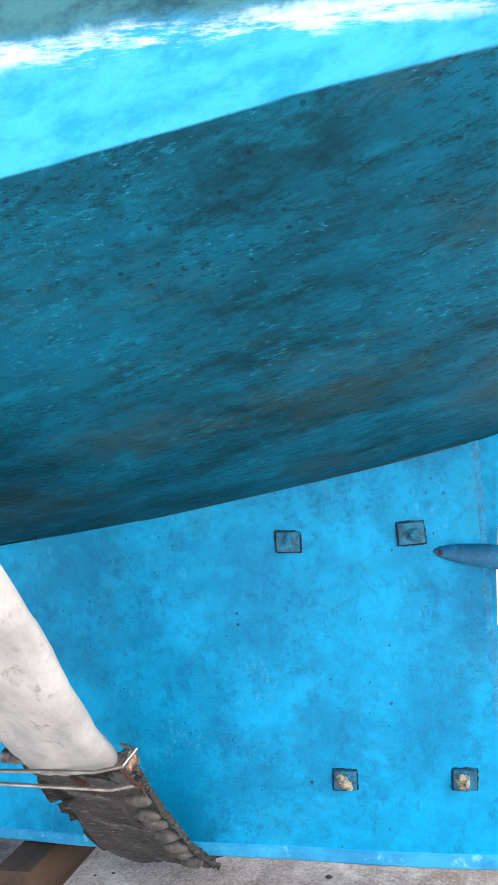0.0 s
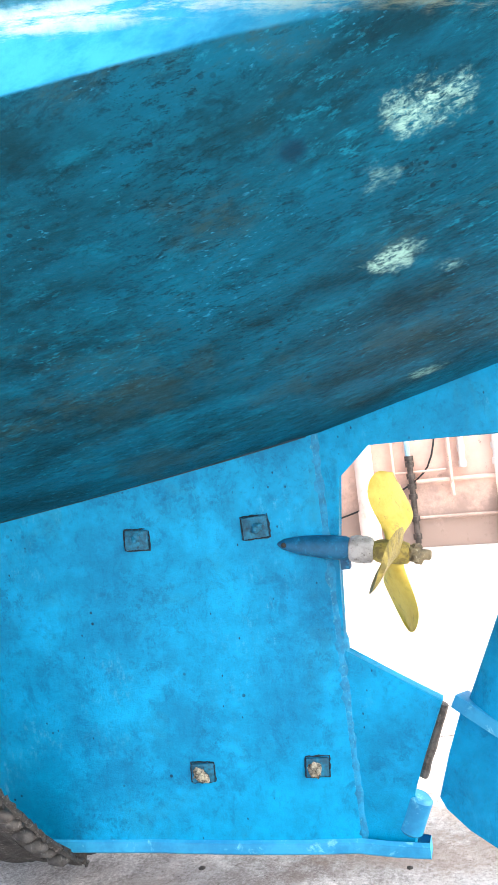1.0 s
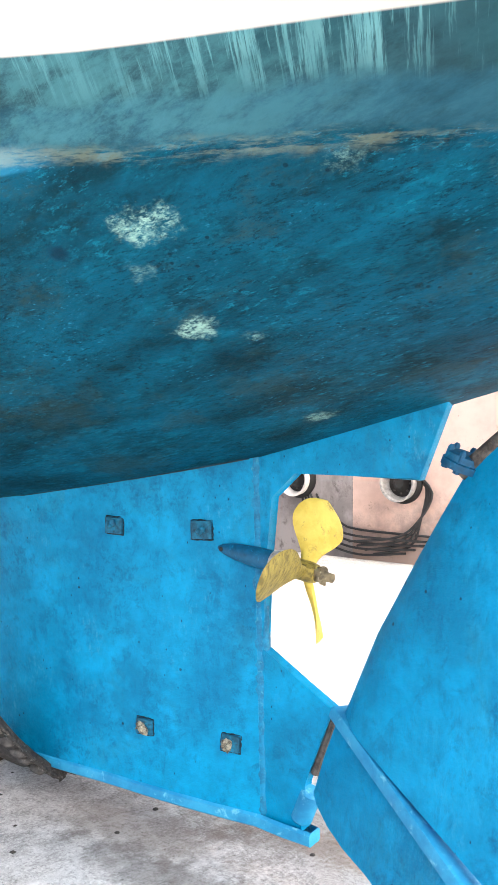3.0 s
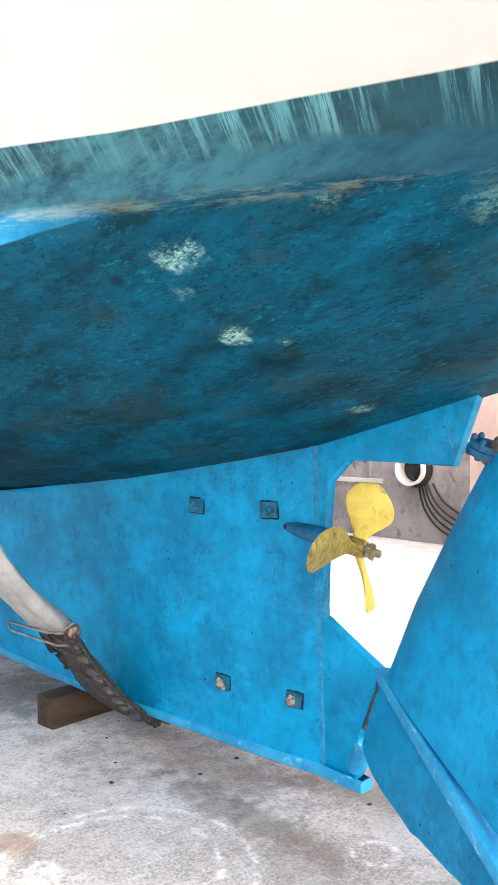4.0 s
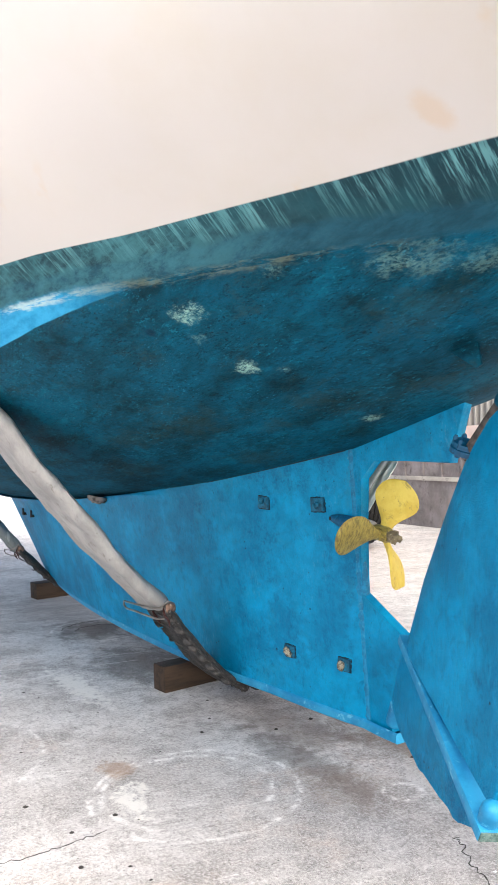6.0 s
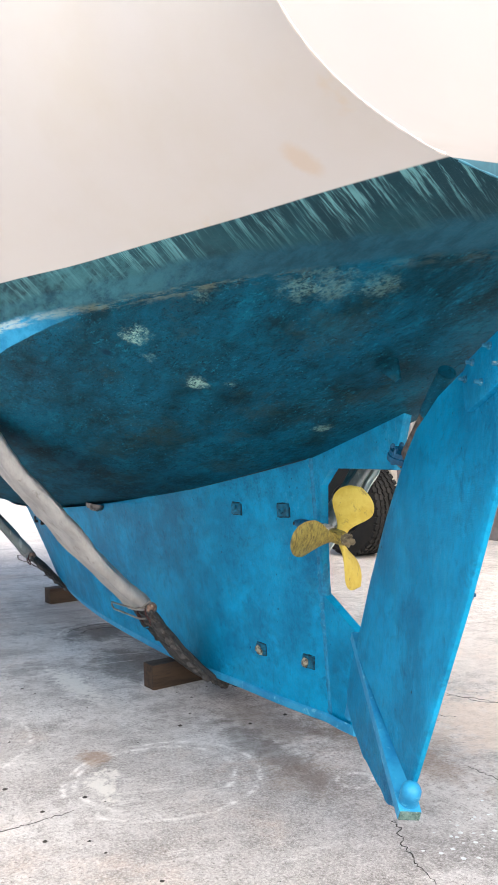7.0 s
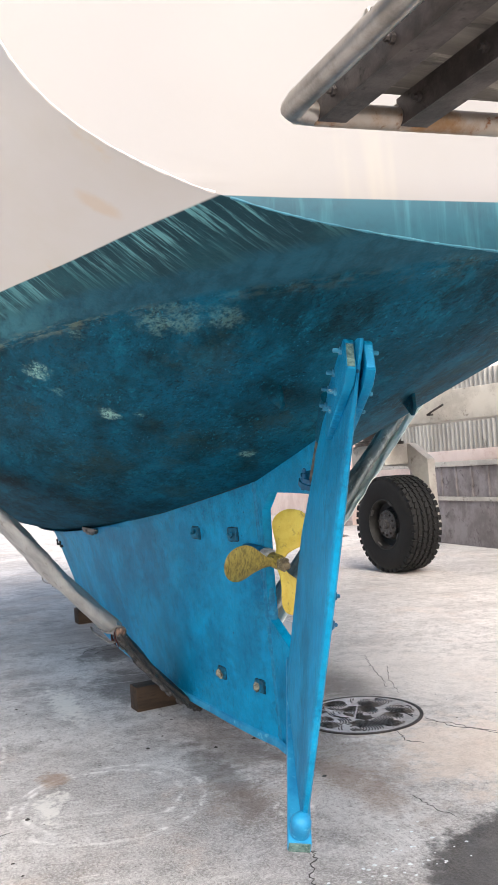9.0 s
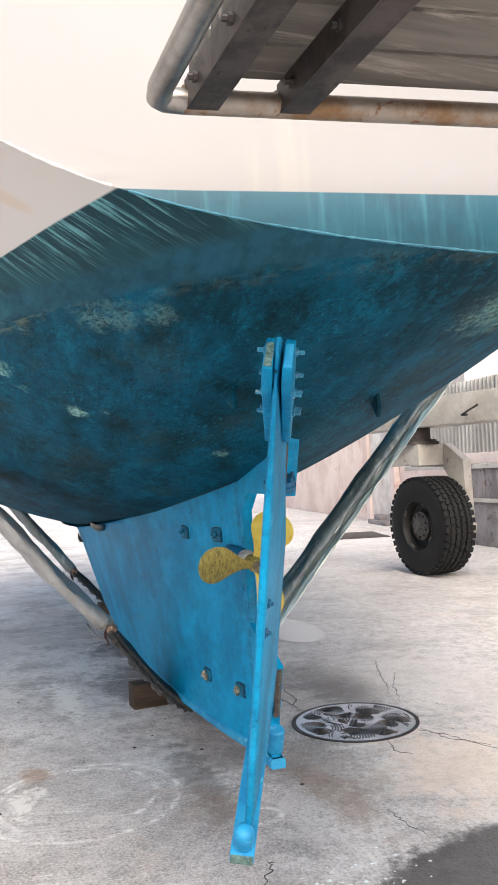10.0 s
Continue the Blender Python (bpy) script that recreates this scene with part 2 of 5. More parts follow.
def make_concrete():
    k = Mat("yard_concrete", 0.7)
    col = k.mix(k.ramp(k.noise(0.55, 10, 0.7), 0.36, 0.66), srgb("dedad8"), srgb("aaa5a3"))
    # concrete paler towards +y: the stronger light on that side put into colour
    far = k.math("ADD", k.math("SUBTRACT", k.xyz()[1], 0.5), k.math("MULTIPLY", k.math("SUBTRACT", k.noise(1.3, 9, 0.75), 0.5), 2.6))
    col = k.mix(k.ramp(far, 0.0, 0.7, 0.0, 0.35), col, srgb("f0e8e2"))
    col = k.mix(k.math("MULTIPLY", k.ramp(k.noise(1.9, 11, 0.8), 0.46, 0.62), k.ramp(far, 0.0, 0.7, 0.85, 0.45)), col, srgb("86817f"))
    col = k.mix(k.math("MULTIPLY", k.ramp(k.noise(1.2, 9, 0.72, k.space((1, 1, 1), (0, 0, 1))), 0.52, 0.68), 0.4), col, srgb("d3b8a4"))
    col = k.mix(k.math("MULTIPLY", k.ramp(k.noise(13, 11, 0.88), 0.47, 0.6), 0.7), col, srgb("817b78"))
    col = k.mix(k.math("MULTIPLY", k.ramp(k.noise(5, 6, 0.7, k.space((1, 1, 1), (0, 0, 2))), 0.52, 0.7), 0.3), col, srgb("a9a19c"))
    # broom strokes across the yard
    for sc, wide, lo, f, c, sd in ((4, 0.22, 0.54, 0.4, "716c69", 0.0), (9, 0.16, 0.55, 0.4, "efebe8", 0.5), (20, 0.14, 0.55, 0.3, "5d5855", 0.9), (6, 0.2, 0.56, 0.4, "f2efec", 1.7), (22, 0.05, 0.58, 0.5, "f2efec", 0.2)):
        strokes = k.noise(sc, 9, 0.8, k.space((wide, 1.5, 1), (0, 0, -1.31 + 0.1 * sd)), 0.5)
        where = k.ramp(k.noise(0.9, 5, 0.7, k.space((1, 1, 1), (0, 0, sd + 0.3))), 0.44, 0.62)
        col = k.mix(k.math("MULTIPLY", k.math("MULTIPLY", k.ramp(strokes, lo - 0.01, lo + 0.05), where), f), col, srgb(c))
    fine = k.noise(85, 5, 0.88)
    col = k.mix(k.ramp(fine, 0.46, 0.6, 0.0, 0.5), col, srgb("efebe8"))
    col = k.mix(k.ramp(k.noise(62, 6, 0.88), 0.52, 0.62, 0.0, 0.62), col, srgb("544f4c"))
    for size, r0, dens in ((7, 0.035, 0.56), (26, 0.09, 0.5)):
        pits = k.math("MULTIPLY", k.ramp(k.voronoi(size), r0 * 0.5, r0, 1.0, 0.0), k.ramp(k.noise(3.3, 3), dens, dens + 0.06))
        col = k.mix(k.math("MULTIPLY", pits, 0.85), col, srgb("2e2a28"))
    # drag marks
    for turn, lo, c in ((0.55, 0.56, "ebe6e1"), (-0.5, 0.57, "6f6966"), (0.1, 0.57, "ebe6e1"), (0.3, 0.56, "7a7471")):
        scr = k.noise(9, 9, 0.85, k.space((0.3, 2.6, 1), (0, 0, turn)), 0.8)
        patch = k.ramp(k.noise(0.9, 3, 0.6, k.space((1, 1, 1), (0, 0, turn))), 0.42, 0.6)
        col = k.mix(k.math("MULTIPLY", k.math("MULTIPLY", k.ramp(scr, lo, lo + 0.1), patch), 0.42), col, srgb(c))
    # turning scrapes left by a dragged foot
    for cx, cy, r in ((-0.42, -0.70, 0.40), (-0.45, -0.72, 0.33), (0.07, -0.09, 0.075), (-3.25, 0.12, 0.36), (-3.25, 0.12, 0.30), (-1.4, -1.6, 0.6)):
        n = k.t.nodes.new("ShaderNodeMapping")
        n.vector_type = "TEXTURE"
        n.inputs["Location"].default_value = (cx, cy, 0)
        k.link(k.co.outputs["Object"], n.inputs[0])
        ln = k.t.nodes.new("ShaderNodeVectorMath")
        ln.operation = "LENGTH"
        k.link(n.outputs[0], ln.inputs[0])
        gap = k.math("ABSOLUTE", k.math("SUBTRACT", k.math("ADD", ln.outputs["Value"], k.math("MULTIPLY", k.math("SUBTRACT", k.noise(3, 3), 0.5), 0.05)), r))
        ring = k.math("MULTIPLY", k.ramp(gap, 0.0, 0.022, 1.0, 0.0), k.ramp(k.noise(14, 7, 0.8), 0.44, 0.6))
        col = k.mix(k.math("MULTIPLY", k.math("MULTIPLY", ring, k.ramp(k.noise(1.7, 2), 0.33, 0.45)), 0.9), col, srgb("f2efec"))
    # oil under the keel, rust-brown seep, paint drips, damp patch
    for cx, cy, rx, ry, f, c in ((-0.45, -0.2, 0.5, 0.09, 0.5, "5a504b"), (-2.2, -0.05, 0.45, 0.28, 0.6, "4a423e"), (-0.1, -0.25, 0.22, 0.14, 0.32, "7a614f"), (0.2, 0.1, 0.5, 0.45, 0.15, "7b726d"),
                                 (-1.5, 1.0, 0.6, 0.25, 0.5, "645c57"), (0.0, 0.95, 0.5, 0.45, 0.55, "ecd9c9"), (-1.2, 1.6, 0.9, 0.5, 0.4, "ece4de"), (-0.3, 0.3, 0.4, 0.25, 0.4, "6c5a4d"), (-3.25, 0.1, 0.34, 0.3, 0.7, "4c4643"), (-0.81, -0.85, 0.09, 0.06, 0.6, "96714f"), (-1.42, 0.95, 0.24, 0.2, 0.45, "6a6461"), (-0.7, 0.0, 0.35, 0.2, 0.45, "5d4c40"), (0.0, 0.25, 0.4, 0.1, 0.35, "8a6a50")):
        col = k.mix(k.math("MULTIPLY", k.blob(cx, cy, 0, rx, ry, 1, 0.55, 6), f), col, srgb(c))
    for cx, cy, rx, ry in ((-0.47, -0.95, 0.16, 0.06), (-0.58, -0.87, 0.07, 0.05), (-2.0, -0.55, 0.5, 0.1)):
        col = k.mix(k.math("MULTIPLY", k.blob(cx, cy, 0, rx * 0.8, ry * 0.8, 1, 0.8, 20), 0.85), col, srgb("e8e4de"))
    wet = k.ramp(k.blob(1.14, 0.5, 0, 0.68, 0.64, 1, 0.1, 4), 0.4, 0.6)
    col = k.mix(k.math("MULTIPLY", wet, 0.85), col, k.mix(k.ramp(fine, 0.45, 0.65), srgb("2f2b29"), srgb("4d4845")))
    drip = k.math("MULTIPLY", k.ramp(k.voronoi(20), 0.1, 0.14, 1.0, 0.0), k.blob(0.52, 0.12, 0, 0.2, 0.13, 1, 0.3, 12))
    col = k.mix(drip, col, srgb("e6eef0"))
    k.put("Base Color", col)
    k.put("Roughness", k.math("SUBTRACT", 0.72, k.math("MULTIPLY", wet, 0.3)))
    k.bump(k.math("ADD", fine, k.noise(7, 7, 0.65)), 0.5, 0.004)
    return k.m


M_HULL = make_hull()
M_BLUE = make_blue()
M_TUBE = make_simple("tube_blue", "0a638c", "064a6c", 14, 0.55, 0, 0.3, "1782ad")
M_RUDDER = make_blue("rudder_paint")
M_PLATE = make_simple("dirty_blue", "08789c", "03465e", 22, 0.6, 0, 0.6, "0a2c40")
M_SEAM = make_simple("scuffed_seam", "0488b8", "046a92", 26, 0.6, 0, 0.7, "4f9fb8")
M_CRUST = make_simple("bolt_crust", "b8b09a", "3a332c", 60, 0.85, 0.0, 0.8, "1d1916")
M_GROWTH = make_simple("grey_green_growth", "6f8a84", "3d5a58", 55, 0.9, 0, 0.8, "a9b6a4")
M_BOLTB = make_simple("painted_bolt", "3f93b4", "2b6f8c", 20, 0.5, 0.2, 0.3, "a9b4b4")
M_OLDMETAL = make_simple("corroded_metal", "8d8884", "4d4845", 34, 0.5, 0.7, 0.6, "2b2624")
M_SHOE = make_simple("shoe_blue", "2f9dcb", "1a83b6", 9, 0.5, 0, 0.3, "78c4dc")
M_GEL = make_simple("gelcoat", "e8e0dc", "e2d9cf", 1.2, 0.3, 0, 0.03)
M_TEAL = make_simple("teal_paint", "3a7f93", "2f6c80", 7, 0.5, 0, 0.1, "5fa5b3", (1, 1, 0.15))
M_CONC = make_concrete()
M_WOOD = make_simple("old_timber", "463527", "21180f", 9, 0.8, 0, 0.5, "2d221a", (1, 0.12, 1))
M_DECKWOOD = make_simple("grey_teak", "7d776f", "57524c", 6, 0.8, 0, 0.4, "9a938a", (1, 0.1, 1))
M_STRAP = make_simple("sling_web", "aeaca9", "949290", 4, 0.5, 0, 0.5, "827e78", (2, 2, 0.6))
M_STRAPD = make_simple("sling_sheath", "3b3734", "191615", 22, 0.6, 0, 0.9, "8d8883", (0.5, 2, 2))
M_FILM = make_simple("pale_film", "dfe5df", "c6cfc9", 5, 0.3, 0, 0.2, "eef2ec")
M_QUILT = make_simple("quilt_grey", "55514e", "322e2c", 26, 0.65, 0, 0.8, "7d7975")
M_RED = make_simple("red_rag", "4a2622", "331b19", 20, 0.9, 0, 0.4)
M_STRAPG = make_simple("grey_sling", "8b918f", "666d6c", 4, 0.35, 0, 0.3, "b4bab6", (2, 2, 0.4))
M_PINHEAD = make_simple("brown_pin", "9a7a68", "5d463a", 30, 0.6, 0.3, 0.5, "c9b3a2")
M_STEEL = make_simple("stainless", "a9a49e", "857f78", 10, 0.32, 0.9, 0.05)
M_IRON = make_simple("dark_steel", "5a5350", "3d3836", 12, 0.5, 0.6, 0.2, "2a2523")
M_RUSTY = make_simple("rusty_tube", "a39a90", "8b6b4a", 7, 0.5, 0.6, 0.2, "7a4a22")
M_PROP = make_simple("yellow_prop_coat", "d9c358", "cbae40", 11, 0.6, 0.0, 0.4, "9a8440")
M_BRASS = make_simple("fouled_bronze", "8d8063", "5f5544", 26, 0.65, 0.2, 0.5, "b9ae93")
# streaked worn coating, darkened for the blade that faces away from the light
M_PROPB = make_simple("worn_shaded_brass", "b09c4c", "7a6c38", 34, 0.5, 0.1, 0.5, "3f3720", (1, 3, 1))
M_STOCK = make_simple("pitted_stock", "6f6862", "4a4440", 40, 0.7, 0.3, 0.7, "8f7a66")
M_DARK = make_simple("dirt_blue", "0d2c3e", "081d2a", 20, 0.7, 0, 0.3)
M_ZINC = make_simple("zinc", "cdc9c4", "a29c96", 25, 0.7, 0.1, 0.8, "5a4d44")
M_RUBBER = make_simple("tyre_rubber", "0b0b0b", "141313", 9, 0.75, 0, 0.25)
M_HUB = make_simple("worn_grey_hub", "5f5b59", "3f3c3a", 18, 0.55, 0.3, 0.3, "8a8582")
M_BLACK = make_simple("black_paint", "1c1b1a", "2b2928", 10, 0.6, 0, 0.1)
M_CAST = make_simple("cast_iron", "e9e6e5", "c9c5c3", 14, 0.3, 0.75, 0.06, "8d8887")
M_HOIST = make_simple("white_machine_paint", "c6c1b8", "aaa49b", 2.2, 0.45, 0, 0.1, "827a72")
def make_render():
    k = Mat("peach_render", 0.85)
    x, y, z = k.xyz()
    col = k.mix(k.ramp(k.noise(1.4, 8, 0.68), 0.38, 0.64), srgb("e2c4b6"), srgb("cfae9f"))
    spots = k.ramp(k.noise(9, 7, 0.75), 0.6, 0.68)
    col = k.mix(k.math("MULTIPLY", spots, 0.6), col, srgb("7d6a61"))
    rise = k.math("ADD", z, k.math("MULTIPLY", k.math("SUBTRACT", k.noise(2.2, 8, 0.75), 0.5), 1.5))
    col = k.mix(k.ramp(rise, 0.25, 0.75, 0.75, 0.0), col, srgb("8a7a73"))
    k.put("Base Color", col)
    k.bump(k.noise(12, 6, 0.7), 0.4, 0.004)
    return k.m


M_WALL = make_render()
M_GREYWALL = make_simple("stained_concrete", "979090", "787170", 2.6, 0.85, 0, 0.3, "5d5655", (1, 1, 0.8))
M_CORR = make_simple("corrugated_sheet", "b9b6b0", "9c9892", 2, 0.5, 0.3, 0.05, "7b756e", (1, 1, 0.2))
M_WHITE = make_simple("white_plastic", "dcd6d2", "c4bcb6", 3, 0.5, 0, 0.05)
M_BLUEPIPE = make_simple("pale_blue_pipe", "8fb6cf", "7aa2bd", 6, 0.5, 0, 0.05, "a9c6d6")
M_RIMGREY = make_simple("dull_rim", "b5b1ad", "8c8884", 14, 0.5, 0.2, 0.2, "6a6663")
M_CABLE = make_simple("black_cable", "1a1a1b", "2a2a2b", 20, 0.6, 0, 0.1)


M_CRACK = make_simple("crack_dirt", "4a4542", "35312f", 20, 0.9, 0, 0.2)
M_DRIP = make_simple("white_drip", "e4e8e8", "cdd2d2", 40, 0.6, 0, 0.1)
M_CHALK = make_simple("pale_scrape", "cdc8c4", "b3ada9", 40, 0.8, 0, 0.3, "9a9490")
M_FARWALL = make_simple("pink_white_render", "e4d3cb", "d3beb4", 0.9, 0.85, 0, 0.2, "c9aea3")
M_PANE = make_simple("dull_glass", "7f8a8c", "6d797c", 3, 0.15, 0, 0.02)
# pale base colour adds the white sky reflection to the water
M_WATER = Mat("puddle_water", 0.02, 0.0, 1.0).put("Base Color", (0.6, 0.59, 0.58, 1)).put("IOR", 1.6).m


# ---- helpers ----
def thing(name, label, category, group="", kind="", at=(0, 0, 0)):
    ob = new(name)
    ob.location = at
    return tagged(ob, label, category, group, kind)


def finish(name, bm, mat, smooth=35):
    bmesh.ops.recalc_face_normals(bm, faces=bm.faces)
    me = bpy.data.meshes.new(name)
    bm.to_mesh(me)
    bm.free()
    me.materials.append(mat)
    if smooth:
        me.polygons.foreach_set("use_smooth", [True] * len(me.polygons))
        me.set_sharp_from_angle(angle=radians(smooth))
    return me


def part(name, bm, mat, parent, label="", smooth=35):
    ob = new(name, finish(name, bm, mat, smooth))
    ob.parent = parent
    if parent is not None:
        w = parent
        total = Matrix.Identity(4)
        while w is not None:
            total = w.matrix_basis @ total
            w = w.parent
        ob.matrix_parent_inverse = total.inverted()
    if label:
        ob["label"] = label
    return ob


def lone(name, bm, mat, label, category, group="", kind="", smooth=35):
    return tagged(new(name, finish(name, bm, mat, smooth)), label, category, group, kind)


def box(bm, lo, hi, m=None, bevel=0.0):
    vs = [bm.verts.new((x, y, z)) for x in (lo[0], hi[0]) for y in (lo[1], hi[1]) for z in (lo[2], hi[2])]
    fs = [bm.faces.new([vs[i] for i in q]) for q in ((0, 1, 3, 2), (4, 6, 7, 5), (0, 4, 5, 1), (2, 3, 7, 6), (0, 2, 6, 4), (1, 5, 7, 3))]
    if bevel:
        es = {e for f in fs for e in f.edges}
        r = bmesh.ops.bevel(bm, geom=list(es), offset=bevel, segments=2, affect="EDGES", profile=0.6)
        vs = list({v for f in r["faces"] for v in f.verts} | {v for v in vs if v.is_valid})
    if m is not None:
        bmesh.ops.transform(bm, matrix=m, verts=vs)
    return vs


def tube(bm, pts, r, seg=10, cap=True):
    """A swept round bar through the points; r one radius or one for each point."""
    pts = [Vector(p) for p in pts]
    rs = r if isinstance(r, (list, tuple)) else [r] * len(pts)
    rings, up = [], None
    for i, p in enumerate(pts):
        d = (pts[min(i + 1, len(pts) - 1)] - pts[max(i - 1, 0)]).normalized()
        if up is None:
            up = d.orthogonal().normalized()
        up = (up - d * up.dot(d)).normalized()
        side = d.cross(up)
        rings.append([bm.verts.new(p + rs[i] * (up * math.cos(a) + side * math.sin(a))) for a in (2 * math.pi * j / seg for j in range(seg))])
    for a, b in zip(rings, rings[1:]):
        for j in range(seg):
            bm.faces.new((a[j], a[(j + 1) % seg], b[(j + 1) % seg], b[j]))
    if cap:
        bm.faces.new(rings[0][::-1])
        bm.faces.new(rings[-1])
    return rings


def lathe(bm, prof, m, seg=32, close=False, caps=(0, -1)):
    """Turn (radius, height) pairs round the local z axis."""
    rings = []
    for r, h in prof:
        rings.append([bm.verts.new(m @ Vector((r * math.cos(a), r * math.sin(a), h))) for a in (2 * math.pi * j / seg for j in range(seg))])
    loops = list(zip(rings, rings[1:]))
    if close:
        loops.append((rings[-1], rings[0]))
    for a, b in loops:
        for j in range(seg):
            bm.faces.new((a[j], a[(j + 1) % seg], b[(j + 1) % seg], b[j]))
    if not close:
        for k in caps:
            bm.faces.new(rings[k])
    return rings


def sheet(bm, rows):
    """Quads over a grid of points."""
    vs = [[bm.verts.new(p) for p in row] for row in rows]
    for a, b in zip(vs, vs[1:]):
        for j in range(len(a) - 1):
            bm.faces.new((a[j], a[j + 1], b[j + 1], b[j]))
    return vs


def slab(bm, outline, place, half, bevel=0.006):
    """A plate with the (u, v) outline; place(u, v, w) lays it, w from -half to half."""
    a = [bm.verts.new(place(u, v, -half)) for u, v in outline]
    b = [bm.verts.new(place(u, v, half)) for u, v in outline]
    bm.faces.new(a)
    bm.faces.new(b[::-1])
    n = len(a)
    for i in range(n):
        bm.faces.new((a[i], b[i], b[(i + 1) % n], a[(i + 1) % n]))
    if bevel:
        es = [e for e in bm.edges if (e.verts[0] in a) == (e.verts[1] in a)]
        bmesh.ops.bevel(bm, geom=es, offset=bevel, segments=2, affect="EDGES", profile=0.5)


def lerp_table(x, xs, ys):
    return float(np.interp(x, xs, ys))


# ---- ground ----
def build_ground():
    bm = bmesh.new()
    xs = sorted({-900.0, -200.0, 60.0, 300.0, 900.0} | {float(v) for v in np.linspace(-40, 12, 27)})
    ys = sorted({-900.0, -200.0, -40.0, 60.0, 900.0} | {float(v) for v in np.linspace(-8, 12, 21)})
    sheet(bm, [[(x, y, 0.0) for y in ys] for x in xs])
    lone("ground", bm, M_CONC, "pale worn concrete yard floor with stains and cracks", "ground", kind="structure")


def ribbon(name, pts, width, mat, label, category, seed, jag):
    rng = random.Random(seed)
    fine = []
    for (x0, y0), (x1, y1) in zip(pts, pts[1:]):
        for i in range(8):
            f = i / 8
            fine.append(Vector((x0 + (x1 - x0) * f + jag * (rng.random() - 0.5), y0 + (y1 - y0) * f + jag * (rng.random() - 0.5), 0.0)))
    bm = bmesh.new()
    rows = []
    for i, p in enumerate(fine):
        d = (fine[min(i + 1, len(fine) - 1)] - fine[max(i - 1, 0)]).normalized()
        w = width * (0.35 + 0.9 * rng.random()) * min(1.0, 0.3 + 3 * i / len(fine), 0.3 + 3 * (len(fine) - 1 - i) / len(fine))
        side = Vector((-d.y, d.x, 0)) * w / 2
        rows.append([p + side, p + side * 0.5 + Vector((0, 0, 0.0014)), p - side * 0.5 + Vector((0, 0, 0.0014)), p - side])
    sheet(bm, rows)
    lone(name, bm, mat, label, category, kind="structure")


def build_marks():
    dark = ("ground_crack", M_CRACK, "thin jagged crack in the concrete", "crack", 0.02)
    scar = [(-3.25 + 0.3 * math.cos(a), 0.12 + 0.3 * math.sin(a)) for a in (1.9, 2.3, 2.8, 3.3, 3.8, 4.3)]
    scar2 = [(-3.2 + 0.2 * math.cos(a), 0.1 + 0.2 * math.sin(a)) for a in (2.2, 2.9, 3.6, 4.2)]
    for n, pts in enumerate(([(-1.36, -0.95), (-1.2, -0.965), (-1.05, -0.99)], [(-2.6, -0.5), (-2.5, -0.1), (-2.42, 0.12)], [(-2.75, -0.6), (-2.62, -0.2)], [(-2.35, -0.35), (-2.28, 0.0)])):
        ribbon("ground_scrape", pts, 0.012, M_CHALK, "long pale scrape in the concrete", "scrape", 40 + n, 0.006)
    for n, (w, pts) in enumerate(((0.012, scar), (0.008, scar2), (0.005, [(0.43, -0.2), (0.486, -0.226), (0.60, -0.30), (0.708, -0.347), (0.85, -0.38)]), (0.004, [(-0.331, -1.488), (-0.32, -1.373), (-0.323, -1.23), (-0.33, -1.09)]),
                                  (0.005, [(-0.5, 0.98), (-0.379, 1.051), (-0.219, 1.102), (0.1, 1.22)]), (0.006, [(-1.9, 1.5), (-1.624, 1.383), (-1.311, 1.252), (-1.1, 1.16)]),
                                  (0.006, [(-1.08, 0.6), (-1.3, 0.588), (-1.55, 0.575)]), (0.004, [(0.24, 0.37), (0.36, 0.36), (0.50, 0.385)]), (0.007, [(-1.56, 0.68), (-1.3, 0.66), (-1.2, 0.585), (-1.06, 0.575)]), (0.005, [(-1.553, 1.462), (-1.25, 1.27), (-0.945, 1.144)]), (0.005, [(-0.53, 1.0), (-0.33, 1.03), (-0.145, 1.168)]),
                                  (0.004, [(-0.44, 0.76), (-0.3, 0.72), (-0.22, 0.77)]))):
        ribbon(dark[0], pts, w, dark[1], dark[2], dark[3], n, dark[4])


def build_grit():
    rng = random.Random(21)
    for n in range(70):
        near = n < 34
        if near:
            x, y, r = 0.66 + 0.09 * rng.gauss(0, 1), -0.02 + 0.12 * rng.gauss(0, 1), 0.003 + 0.006 * rng.random()
        else:
            x, y, r = rng.uniform(-2.2, 0.6), rng.uniform(-1.7, 1.6), 0.004 + 0.008 * rng.random() ** 3
        bm = bmesh.new()
        ring = [bm.verts.new((x + r * (0.8 + 0.5 * rng.random()) * math.cos(a), y + r * (0.8 + 0.5 * rng.random()) * math.sin(a), 0.0)) for a in np.linspace(0, 2 * math.pi, 9)[:-1]]
        tip = bm.verts.new((x, y, 0.0018 if near else r * 0.6))
        for a, b in zip(ring, ring[1:] + ring[:1]):
            bm.faces.new((a, b, tip))
        if near:
            lone("paint_drip", bm, M_DRIP, "small white drip of paint on the concrete", "paint drip", "paint drips on the ground", smooth=0)
        else:
            lone("grit", bm, M_CRACK, "small dark crumb of grit on the concrete", "grit", "grit on the ground", smooth=0)


build_ground()
build_marks()
build_grit()

# ---- the yacht ----
yacht = thing("sailing_yacht", "old sailing yacht hauled out, blue antifouling below a white hull", "boat")
XF = -7.6


